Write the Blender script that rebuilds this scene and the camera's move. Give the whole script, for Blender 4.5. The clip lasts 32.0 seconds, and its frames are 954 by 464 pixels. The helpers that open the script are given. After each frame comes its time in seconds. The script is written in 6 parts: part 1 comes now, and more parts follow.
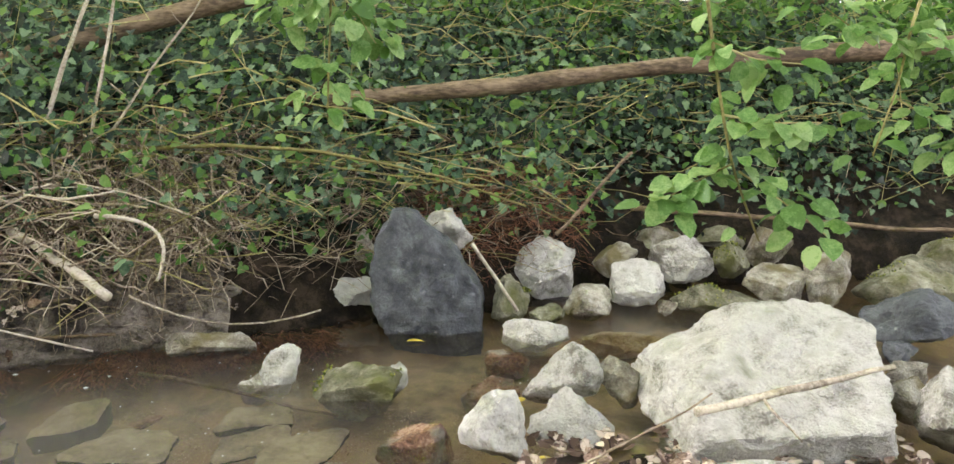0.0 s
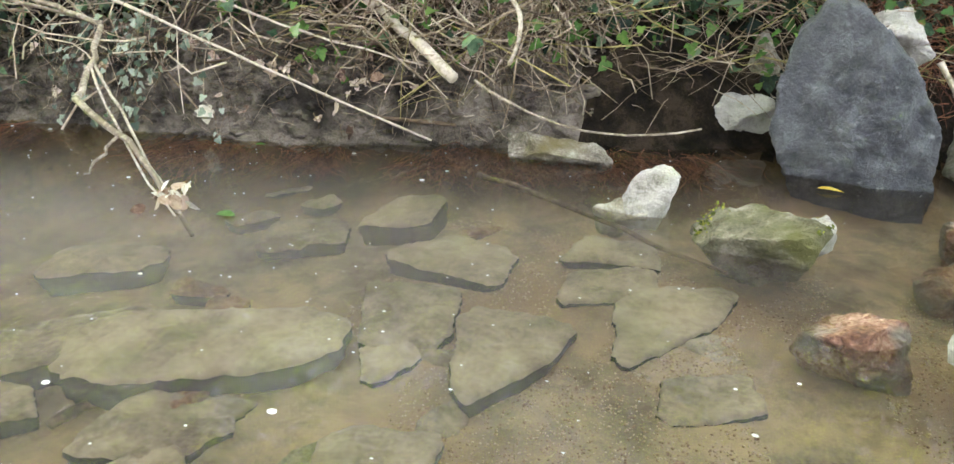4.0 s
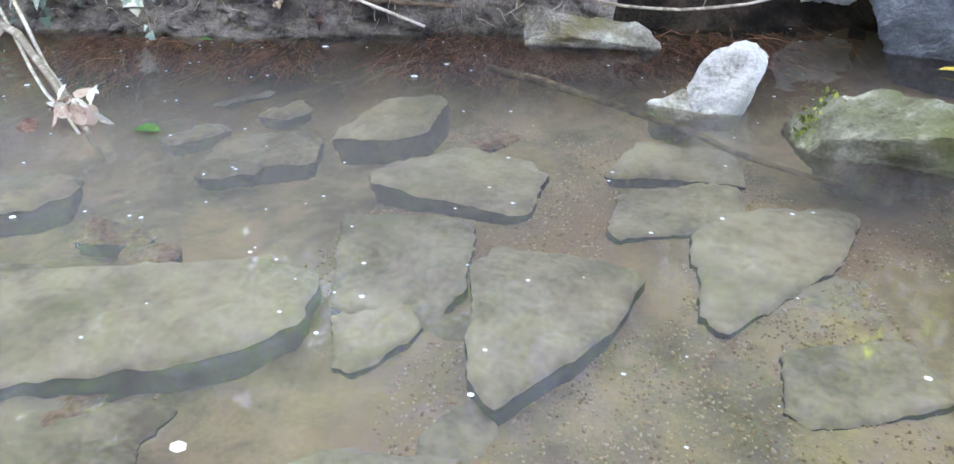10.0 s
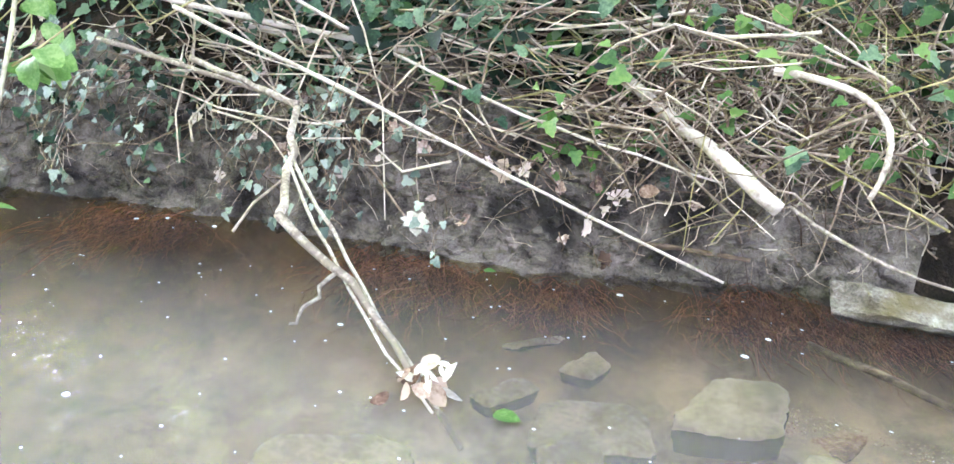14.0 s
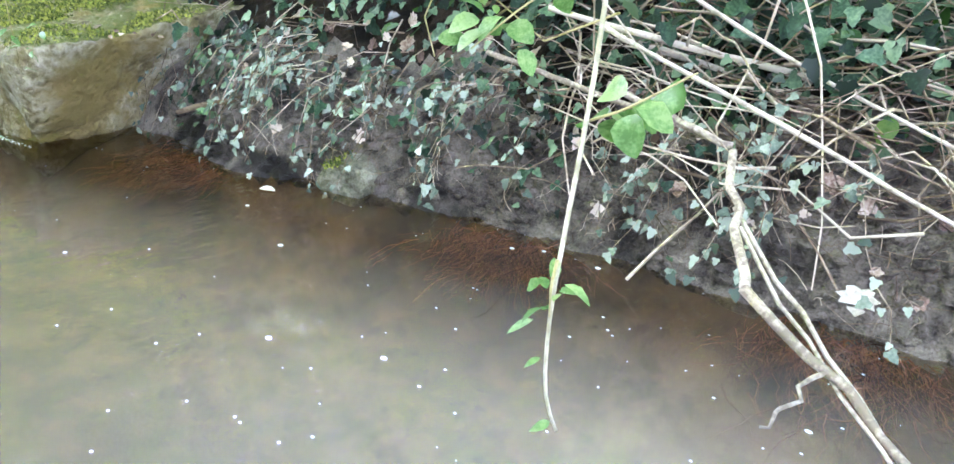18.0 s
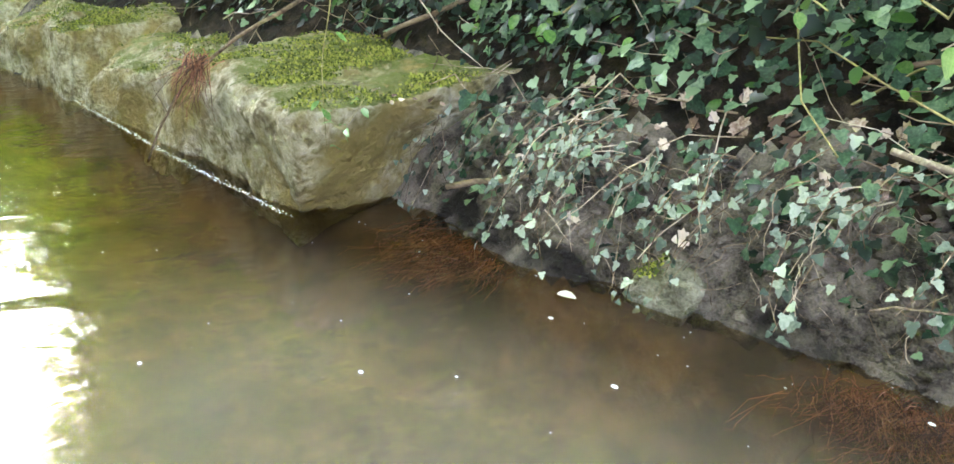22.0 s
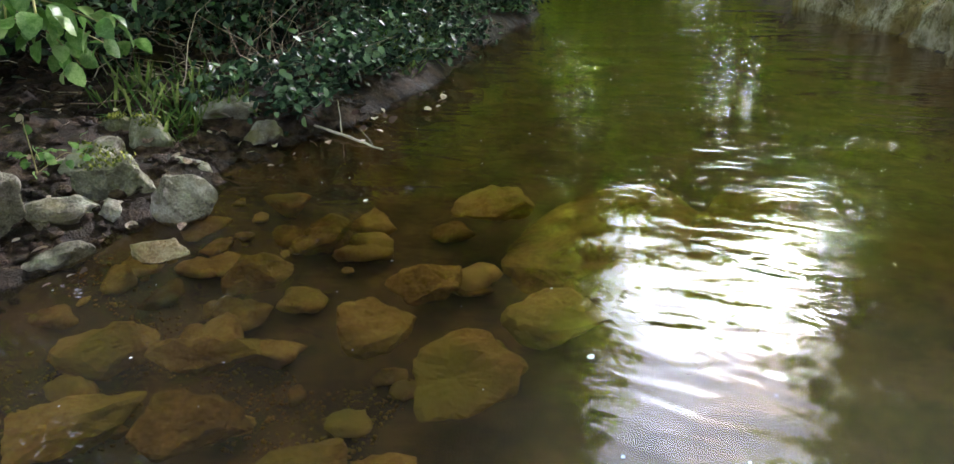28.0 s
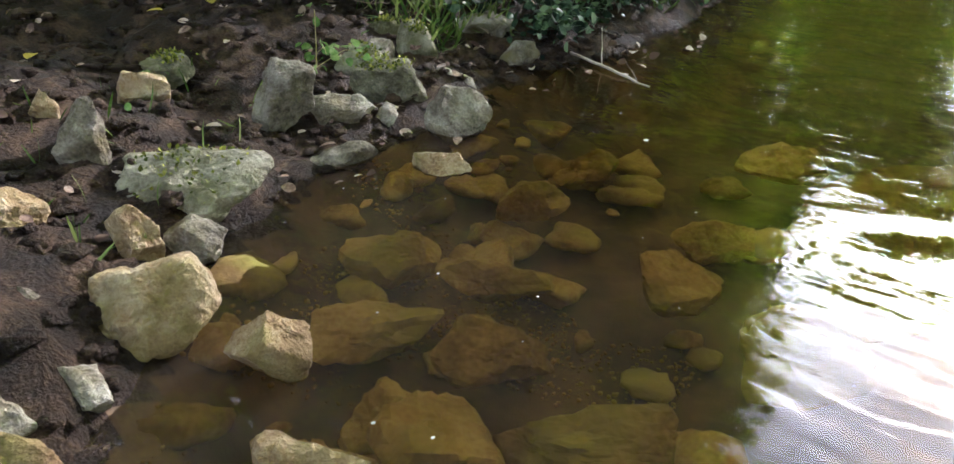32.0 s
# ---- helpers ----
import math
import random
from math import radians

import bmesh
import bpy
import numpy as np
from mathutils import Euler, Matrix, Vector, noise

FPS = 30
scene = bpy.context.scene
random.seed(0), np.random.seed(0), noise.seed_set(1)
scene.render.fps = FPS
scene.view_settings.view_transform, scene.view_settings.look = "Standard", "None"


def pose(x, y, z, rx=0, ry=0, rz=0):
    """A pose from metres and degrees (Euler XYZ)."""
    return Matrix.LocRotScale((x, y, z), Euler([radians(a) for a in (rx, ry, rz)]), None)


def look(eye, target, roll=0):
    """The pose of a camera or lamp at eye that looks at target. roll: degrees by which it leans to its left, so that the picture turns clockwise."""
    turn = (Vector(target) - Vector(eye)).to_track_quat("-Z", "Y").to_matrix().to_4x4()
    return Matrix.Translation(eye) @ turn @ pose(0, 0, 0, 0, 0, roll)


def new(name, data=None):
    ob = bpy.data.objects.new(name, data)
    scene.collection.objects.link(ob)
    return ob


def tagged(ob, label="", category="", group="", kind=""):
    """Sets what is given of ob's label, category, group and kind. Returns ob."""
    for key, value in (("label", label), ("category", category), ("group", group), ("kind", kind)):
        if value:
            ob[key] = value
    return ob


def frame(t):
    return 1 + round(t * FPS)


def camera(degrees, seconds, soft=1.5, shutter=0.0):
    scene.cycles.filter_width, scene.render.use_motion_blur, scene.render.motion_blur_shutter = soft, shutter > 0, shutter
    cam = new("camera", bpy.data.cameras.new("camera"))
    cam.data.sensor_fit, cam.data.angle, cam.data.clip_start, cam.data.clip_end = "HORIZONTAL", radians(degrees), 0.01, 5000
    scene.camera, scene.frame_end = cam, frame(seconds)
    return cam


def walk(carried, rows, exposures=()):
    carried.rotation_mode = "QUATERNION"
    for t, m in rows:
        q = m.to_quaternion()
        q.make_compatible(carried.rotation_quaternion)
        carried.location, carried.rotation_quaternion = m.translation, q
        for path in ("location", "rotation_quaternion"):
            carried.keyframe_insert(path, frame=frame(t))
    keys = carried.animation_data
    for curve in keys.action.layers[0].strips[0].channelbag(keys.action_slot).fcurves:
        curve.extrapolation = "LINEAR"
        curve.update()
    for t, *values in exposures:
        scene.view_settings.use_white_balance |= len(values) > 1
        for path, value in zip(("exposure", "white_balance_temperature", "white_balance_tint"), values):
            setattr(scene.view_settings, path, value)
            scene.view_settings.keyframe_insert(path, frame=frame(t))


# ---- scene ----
cam = camera(66.3, 32.0)
PATH = [
    (0, (0.09, -0.002, 1.364), (0.071, 1.958, 0.965), -0.4),
    (0.5, (-0.131, 0.002, 1.384), (-0.068, 1.951, 0.939), -0.9),
    (1, (-0.264, -0.001, 1.417), (-0.197, 1.936, 0.924), -2.0),
    (1.5, (-0.247, 0.022, 1.355), (-0.176, 1.959, 0.86), -3.0),
    (2, (-0.263, 0.17, 1.22), (-0.291, 2.097, 0.687), 0.5),
    (2.5, (-0.213, 0.428, 1.095), (-0.482, 2.308, 0.468), 1.3),
    (3, (-0.205, 0.655, 1.017), (-0.716, 2.449, 0.297), 0.7),
    (3.5, (-0.244, 0.757, 1.027), (-0.999, 2.431, 0.235), 0.2),
    (5.5, (-0.95, 0.778, 0.818), (-1.641, 2.422, -0.087), 3.1),
    (6, (-0.963, 0.855, 0.748), (-1.528, 2.458, -0.306), 4.1),
    (6.5, (-0.91, 0.942, 0.706), (-1.531, 2.431, -0.475), 2.8),
    (7, (-0.909, 1.023, 0.657), (-1.508, 2.458, -0.601), 6.4),
    (7.5, (-0.849, 1.097, 0.598), (-1.549, 2.509, -0.635), 4.3),
    (8, (-0.851, 1.106, 0.616), (-1.467, 2.493, -0.687), 6.6),
    (8.5, (-0.816, 1.119, 0.635), (-1.414, 2.516, -0.666), 3.3),
    (9, (-0.764, 1.14, 0.65), (-1.339, 2.598, -0.593), 0.4),
    (9.5, (-0.699, 1.239, 0.666), (-1.295, 2.754, -0.496), -2.6),
    (10, (-0.691, 1.288, 0.726), (-1.415, 2.843, -0.304), -1.3),
    (10.5, (-0.786, 1.281, 1.006), (-1.524, 2.886, 0.069), 2.3),
    (11, (-0.846, 1.297, 1.1), (-1.628, 2.961, 0.312), 2.6),
    (11.5, (-0.952, 1.268, 1.163), (-1.749, 2.961, 0.458), 3.0),
    (12, (-1.117, 1.198, 1.17), (-1.851, 2.935, 0.505), 4.2),
    (12.5, (-1.238, 1.129, 1.169), (-1.912, 2.893, 0.51), 3.9),
    (13, (-1.277, 1.129, 1.121), (-1.932, 2.899, 0.46), 3.8),
    (13.5, (-1.404, 1.155, 1.093), (-2.185, 2.851, 0.376), 3.1),
    (15.5, (-1.929, 1.32, 1.086), (-3.038, 2.739, 0.216), 2.3),
    (16, (-2.027, 1.314, 1.065), (-3.249, 2.611, 0.157), 2.8),
    (16.5, (-2.143, 1.221, 1.058), (-3.377, 2.483, 0.118), 3.6),
    (17, (-2.256, 1.122, 1.102), (-3.515, 2.381, 0.191), 3.2),
    (17.5, (-2.345, 1.034, 1.115), (-3.623, 2.324, 0.276), 2.8),
    (18, (-2.367, 1.057, 1.111), (-3.661, 2.352, 0.305), 2.8),
    (18.5, (-2.468, 1.202, 1.053), (-3.813, 2.438, 0.239), 2.0),
    (19, (-2.606, 1.295, 1.023), (-4.071, 2.38, 0.2), 1.8),
    (19.5, (-2.753, 1.271, 1.137), (-4.359, 2.107, 0.287), 0.7),
    (20, (-2.835, 1.279, 1.109), (-4.5, 2.018, 0.284), -3.3),
    (20.5, (-2.864, 1.261, 1.092), (-4.523, 2.019, 0.272), -3.5),
    (21, (-2.905, 1.216, 1.103), (-4.587, 2.023, 0.383), -1.2),
    (21.5, (-3.05, 1.111, 1.089), (-4.683, 2.083, 0.466), 1.5),
    (22, (-3.26, 0.936, 1.097), (-4.827, 1.953, 0.382), 2.9),
    (22.5, (-3.408, 0.829, 1.109), (-5.01, 1.776, 0.376), 1.8),
    (23, (-3.419, 0.818, 1.096), (-5.041, 1.722, 0.353), 1.7),
    (23.5, (-3.574, 0.838, 1.082), (-5.296, 1.493, 0.304), -1.4),
    (24, (-3.815, 0.788, 1.052), (-5.637, 1.069, 0.276), -1.2),
    (24.5, (-3.848, 0.637, 0.95), (-5.686, 0.742, 0.168), 3.0),
    (26.5, (-4.025, 0.203, 0.921), (-5.832, -0.161, 0.145), 0.0),
    (27, (-3.992, 0.299, 1.001), (-5.751, -0.247, 0.221), -1.6),
    (27.5, (-4.032, 0.305, 1.01), (-5.753, -0.371, 0.247), -1.5),
    (28, (-4.015, 0.261, 0.99), (-5.671, -0.545, 0.209), -2.3),
    (28.5, (-3.993, 0.202, 0.965), (-5.544, -0.756, 0.145), -1.9),
    (29, (-3.984, 0.118, 0.955), (-5.447, -0.972, 0.138), -2.0),
    (29.5, (-3.989, 0.006, 0.915), (-5.441, -1.059, 0.046), -0.9),
    (30, (-3.986, -0.046, 0.899), (-5.488, -1.007, -0.006), 1.2),
    (30.5, (-3.956, -0.092, 0.913), (-5.456, -1.033, -0.017), 3.8),
    (31, (-3.922, -0.163, 0.927), (-5.403, -1.143, 0.008), 2.7),
    (31.5, (-3.91, -0.177, 0.931), (-5.352, -1.222, 0.02), 1.3),
    (32, (-3.937, -0.226, 0.904), (-5.324, -1.333, -0.018), 1.3),
]
walk(cam, [(t, look(eye, target, roll)) for t, eye, target, roll in PATH],
     exposures=[(0.0, 2.7, 6550, 20), (3.5, 3.0, 6350, 20), (6.0, 3.4, 5500, 26), (7.0, 3.3, 5300, 26), (10.0, 3.25, 5250, 28), (11.5, 3.6, 5400, 27), (13.0, 3.7, 5500, 26), (19.0, 3.7, 5300, 22), (20.0, 3.0, 5400, 10), (21.2, 2.95, 5650, 11), (22.2, 3.65, 5850, 19), (23.4, 3.3, 5750, 14), (24.0, 2.2, 5700, 6), (27.0, 2.1, 5700, 17), (32.0, 2.2, 5750, 22)])

# ---------------- world and sun ----------------
SUN_AZ = math.atan2(0.10, -0.943)          # from +x, counter-clockwise
SUN_EL = radians(24.0)
world = bpy.data.worlds.new("world")
scene.world = world
world.use_nodes = True
wn, wl = world.node_tree.nodes, world.node_tree.links
sky = wn.new("ShaderNodeTexSky")
sky.sky_type = "NISHITA"
sky.sun_disc = False
sky.sun_elevation = SUN_EL
sky.sun_rotation = math.pi / 2 - SUN_AZ
sky.air_density, sky.dust_density, sky.ozone_density = 1.0, 4.0, 1.0
# broken white cloud over the blue
bw = wn.new("ShaderNodeRGBToBW")
wl.new(sky.outputs[0], bw.inputs[0])
gain = wn.new("ShaderNodeMath")
gain.operation = "MULTIPLY"
gain.inputs[1].default_value = 2.0
wl.new(bw.outputs[0], gain.inputs[0])
coord = wn.new("ShaderNodeTexCoord")
cloud = wn.new("ShaderNodeTexNoise")
cloud.inputs["Scale"].default_value, cloud.inputs["Detail"].default_value, cloud.inputs["Roughness"].default_value = 2.6, 7.0, 0.55
wl.new(coord.outputs["Generated"], cloud.inputs["Vector"])
cover = wn.new("ShaderNodeMapRange")
cover.inputs[1].default_value, cover.inputs[2].default_value, cover.inputs[4].default_value = 0.36, 0.54, 0.92
wl.new(cloud.outputs[0], cover.inputs[0])
both = wn.new("ShaderNodeMix")
both.data_type = "RGBA"
wl.new(cover.outputs[0], both.inputs[0])
wl.new(sky.outputs[0], both.inputs[6])
wl.new(gain.outputs[0], both.inputs[7])
wl.new(both.outputs[2], wn["Background"].inputs[0])
wn["Background"].inputs[1].default_value = 0.15
sun = new("sun", bpy.data.lights.new("sun", "SUN"))
sun.data.energy, sun.data.angle, sun.data.color = 2.0, radians(0.6), (1.0, 0.93, 0.82)
to_sun = Vector((math.cos(SUN_AZ) * math.cos(SUN_EL), math.sin(SUN_AZ) * math.cos(SUN_EL), math.sin(SUN_EL)))
sun.matrix_world = look(to_sun * 50, (0, 0, 0))

rng = np.random.default_rng(7)


# ---------------- materials ----------------
def mat(name, stops, scale=3.0, detail=8.0, rough=(0.7, 0.95), bump=0.4, bump_scale=40.0, fine=0.35, bump_dist=0.01,
        per_object=0.0, per_island=0.0, translucent=0.0, spec=0.4, second=None, second_scale=2.0, second_edge=(0.5, 0.62),
        stretch=(1, 1, 1), up=None, cracks=0.0, rusty=None, glow_gain=None):
    """Procedural surface: a ramp over two noises, an optional second colour in patches (stains, moss, lichen), and bump.
    up: a colour that settles on faces turned upward (moss)."""
    m = bpy.data.materials.new(name)
    m.use_nodes = True
    n, l = m.node_tree.nodes, m.node_tree.links
    b = n["Principled BSDF"]
    b.inputs["Specular IOR Level"].default_value = spec
    co = n.new("ShaderNodeNewGeometry")
    mp = n.new("ShaderNodeMapping")
    mp.inputs["Scale"].default_value = stretch
    l.new(co.outputs["Position"], mp.inputs[0])
    big = n.new("ShaderNodeTexNoise")
    big.inputs["Scale"].default_value, big.inputs["Detail"].default_value = scale, detail
    big.inputs["Roughness"].default_value = 0.68
    small = n.new("ShaderNodeTexNoise")
    small.inputs["Scale"].default_value, small.inputs["Detail"].default_value = bump_scale, 5.0
    for t in (big, small):
        l.new(mp.outputs[0], t.inputs["Vector"])
    mix = n.new("ShaderNodeMix")
    mix.inputs[0].default_value = fine
    l.new(big.outputs[0], mix.inputs[2])
    l.new(small.outputs[0], mix.inputs[3])
    fac = mix.outputs[0]
    if per_object or per_island:
        add = n.new("ShaderNodeMath")
        add.operation = "MULTIPLY_ADD"
        rnd = n.new("ShaderNodeObjectInfo").outputs["Random"] if per_object else co.outputs["Random Per Island"]
        sub = n.new("ShaderNodeMath")
        sub.operation = "SUBTRACT"
        l.new(rnd, sub.inputs[0])
        sub.inputs[1].default_value = 0.5
        l.new(sub.outputs[0], add.inputs[0])
        add.inputs[1].default_value = per_object or per_island
        l.new(fac, add.inputs[2])
        fac = add.outputs[0]
    ramp = n.new("ShaderNodeValToRGB")
    el = ramp.color_ramp.elements
    while len(el) < len(stops):
        el.new(0.5)
    for e, (p, c) in zip(el, stops):
        e.position, e.color = 0.5 + (p - 0.5) * 0.36, (*c, 1)
    l.new(fac, ramp.inputs[0])
    colour = ramp.outputs[0]
    if second:
        sn = n.new("ShaderNodeTexNoise")
        sn.inputs["Scale"].default_value, sn.inputs["Detail"].default_value = second_scale, 7.0
        l.new(co.outputs["Position"], sn.inputs["Vector"])
        mr = n.new("ShaderNodeMapRange")
        mr.inputs[1].default_value, mr.inputs[2].default_value = second_edge
        l.new(sn.outputs[0], mr.inputs[0])
        sm = n.new("ShaderNodeMix")
        sm.data_type = "RGBA"
        l.new(mr.outputs[0], sm.inputs[0])
        l.new(colour, sm.inputs[6])
        sm.inputs[7].default_value = (*second, 1)
        colour = sm.outputs[2]
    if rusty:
        # iron film on the bed; its brown is deepened to stand in for dark reflections
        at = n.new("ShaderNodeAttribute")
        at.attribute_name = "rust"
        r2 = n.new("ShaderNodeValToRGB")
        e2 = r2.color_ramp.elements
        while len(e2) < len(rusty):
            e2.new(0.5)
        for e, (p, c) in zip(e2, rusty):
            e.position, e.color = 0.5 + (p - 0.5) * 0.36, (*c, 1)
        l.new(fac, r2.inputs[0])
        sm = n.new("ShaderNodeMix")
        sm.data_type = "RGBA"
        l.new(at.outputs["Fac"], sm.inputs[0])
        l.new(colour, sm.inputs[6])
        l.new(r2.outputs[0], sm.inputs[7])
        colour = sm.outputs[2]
    crack = None
    if cracks:
        warp = n.new("ShaderNodeMix")
        warp.data_type = "VECTOR"
        warp.inputs[0].default_value = 0.22
        wn2 = n.new("ShaderNodeTexNoise")
        wn2.inputs["Scale"].default_value, wn2.inputs["Detail"].default_value = cracks * 1.5, 5.0
        l.new(co.outputs["Position"], wn2.inputs["Vector"])
        l.new(co.outputs["Position"], warp.inputs[4])
        l.new(wn2.outputs[1], warp.inputs[5])
        vo = n.new("ShaderNodeTexVoronoi")
        vo.feature = "DISTANCE_TO_EDGE"
        vo.inputs["Scale"].default_value = cracks
        l.new(warp.outputs[1], vo.inputs["Vector"])
        crack = n.new("ShaderNodeMapRange")
        crack.inputs[1].default_value, crack.inputs[2].default_value = 0.0, 0.02
        crack.inputs[3].default_value = 0.72
        l.new(vo.outputs["Distance"], crack.inputs[0])
        sm = n.new("ShaderNodeMix")
        sm.data_type, sm.blend_type = "RGBA", "MULTIPLY"
        sm.inputs[0].default_value = 1.0
        l.new(colour, sm.inputs[6])
        l.new(crack.outputs[0], sm.inputs[7])
        colour = sm.outputs[2]
    if up:
        sx = n.new("ShaderNodeSeparateXYZ")
        l.new(co.outputs["Normal"], sx.inputs[0])
        ma = n.new("ShaderNodeMath")
        ma.operation = "MULTIPLY_ADD"
        l.new(big.outputs[0], ma.inputs[0])
        ma.inputs[1].default_value = 1.6
        l.new(sx.outputs[2], ma.inputs[2])
        mr = n.new("ShaderNodeMapRange")
        mr.inputs[1].default_value, mr.inputs[2].default_value = up[1], up[1] + 0.25
        l.new(ma.outputs[0], mr.inputs[0])
        sm = n.new("ShaderNodeMix")
        sm.data_type = "RGBA"
        l.new(mr.outputs[0], sm.inputs[0])
        l.new(colour, sm.inputs[6])
        sm.inputs[7].default_value = (*up[0], 1)
        colour = sm.outputs[2]
    l.new(colour, b.inputs["Base Color"])
    rr = n.new("ShaderNodeMapRange")
    rr.inputs[3].default_value, rr.inputs[4].default_value = rough
    l.new(big.outputs[0], rr.inputs[0])
    l.new(rr.outputs[0], b.inputs["Roughness"])
    if bump:
        bp = n.new("ShaderNodeBump")
        bp.inputs["Strength"].default_value, bp.inputs["Distance"].default_value = bump, bump_dist
        hh = mix.outputs[0]
        if crack:
            hm = n.new("ShaderNodeMath")
            hm.operation = "MULTIPLY_ADD"
            l.new(crack.outputs[0], hm.inputs[0])
            hm.inputs[1].default_value = 0.25
            l.new(hh, hm.inputs[2])
            hh = hm.outputs[0]
        l.new(hh, bp.inputs["Height"])
        l.new(bp.outputs[0], b.inputs["Normal"])
    if translucent:
        tr = n.new("ShaderNodeBsdfTranslucent")
        # multiplier on the transmitted colour; above one it adds glow to the leaves
        if glow_gain:
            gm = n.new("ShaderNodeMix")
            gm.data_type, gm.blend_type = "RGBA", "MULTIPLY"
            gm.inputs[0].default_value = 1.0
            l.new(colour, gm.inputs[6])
            gm.inputs[7].default_value = (*glow_gain, 1)
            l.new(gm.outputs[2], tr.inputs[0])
        else:
            l.new(colour, tr.inputs[0])
        ms = n.new("ShaderNodeMixShader")
        ms.inputs[0].default_value = translucent
        l.new(b.outputs[0], ms.inputs[1])
        l.new(tr.outputs[0], ms.inputs[2])
        l.new(ms.outputs[0], n["Material Output"].inputs[0])
    return m


MUD = mat("dark_brown_mud", [(0.2, (0.010, 0.007, 0.005)), (0.5, (0.036, 0.022, 0.014)), (0.8, (0.11, 0.070, 0.045))], 7, 14, (0.45, 0.95), 1.0, 120, 0.2, 0.09, spec=0.25)
BANKMUD = mat("grey_bank_mud", [(0.2, (0.03, 0.023, 0.018)), (0.5, (0.18, 0.15, 0.12)), (0.85, (0.34, 0.29, 0.24))], 6, 15, (0.3, 0.9), 1.0, 120, 0.2, 0.10,
              second=(0.025, 0.02, 0.016), second_scale=2.6, second_edge=(0.52, 0.62), spec=0.35)
BED = mat("streambed_silt", [(0.15, (0.12, 0.09, 0.06)), (0.45, (0.27, 0.21, 0.145)), (0.62, (0.36, 0.27, 0.18)), (0.85, (0.45, 0.33, 0.22))],
          3.5, 12, (0.6, 0.9), 0.6, 130, 0.15, 0.02, second=(0.29, 0.185, 0.115), second_scale=1.4, second_edge=(0.48, 0.66),
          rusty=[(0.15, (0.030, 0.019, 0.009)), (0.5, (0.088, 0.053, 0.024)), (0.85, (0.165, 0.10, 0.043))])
LIME = mat("pale_limestone", [(0.12, (0.20, 0.185, 0.155)), (0.38, (0.46, 0.44, 0.40)), (0.6, (0.58, 0.56, 0.525)), (0.85, (0.69, 0.675, 0.645))], 7, 14, (0.75, 0.95), 1.0, 110, 0.2, 0.05,
           per_object=0.1, second=(0.25, 0.24, 0.17), second_scale=7, second_edge=(0.55, 0.72))
GREYROCK = mat("grey_rock", [(0.12, (0.075, 0.06, 0.042)), (0.42, (0.23, 0.205, 0.16)), (0.65, (0.38, 0.35, 0.29)), (0.88, (0.55, 0.52, 0.455))], 8, 14, (0.65, 0.95), 1.0, 110, 0.2, 0.05,
               per_object=0.12, second=(0.17, 0.14, 0.065), second_scale=6, second_edge=(0.50, 0.66))
DARKROCK = mat("dark_slate_rock", [(0.1, (0.04, 0.043, 0.049)), (0.5, (0.088, 0.095, 0.107)), (0.95, (0.18, 0.19, 0.205))], 9, 14, (0.4, 0.75), 1.0, 110, 0.2, 0.05,
               second=(0.30, 0.31, 0.33), second_scale=16, second_edge=(0.66, 0.74), cracks=1.6)
MOSSROCK = mat("mossy_rock", [(0.12, (0.08, 0.075, 0.045)), (0.45, (0.21, 0.20, 0.14)), (0.8, (0.42, 0.40, 0.32))], 8, 14, (0.75, 0.95), 1.0, 110, 0.2, 0.05,
               per_object=0.1, second=(0.135, 0.135, 0.05), second_scale=4.5, second_edge=(0.48, 0.66))
BOULDER = mat("limestone_boulder", [(0.05, (0.06, 0.048, 0.022)), (0.34, (0.28, 0.235, 0.12)), (0.55, (0.56, 0.50, 0.34)), (0.85, (0.80, 0.74, 0.60))], 6.5, 15, (0.75, 0.95), 1.0, 34, 0.30, 0.20,
              second=(0.33, 0.25, 0.085), second_scale=1.7, second_edge=(0.47, 0.60), up=((0.135, 0.15, 0.03), 1.52), cracks=1.1)
OCHRE = mat("ochre_rock", [(0.12, (0.13, 0.075, 0.03)), (0.42, (0.33, 0.22, 0.11)), (0.65, (0.46, 0.35, 0.21)), (0.88, (0.58, 0.48, 0.33))], 8, 14, (0.55, 0.9), 1.0, 110, 0.2, 0.05,
            per_object=0.12, second=(0.24, 0.20, 0.06), second_scale=5, second_edge=(0.52, 0.7))
SUNKEN = mat("algae_coated_stone", [(0.12, (0.15, 0.085, 0.022)), (0.5, (0.34, 0.21, 0.07)), (0.85, (0.50, 0.36, 0.15))], 5, 12, (0.7, 0.95), 0.7, 75, 0.2, 0.02,
             per_object=0.22, second=(0.27, 0.24, 0.05), second_scale=3.0, second_edge=(0.5, 0.7))
SILTSTONE = mat("silt_covered_slab", [(0.12, (0.17, 0.14, 0.10)), (0.5, (0.365, 0.31, 0.25)), (0.85, (0.54, 0.465, 0.38))], 5, 12, (0.8, 0.95), 0.7, 60, 0.2, 0.02, per_object=0.14,
                second=(0.20, 0.19, 0.10), second_scale=2.6, second_edge=(0.52, 0.72))
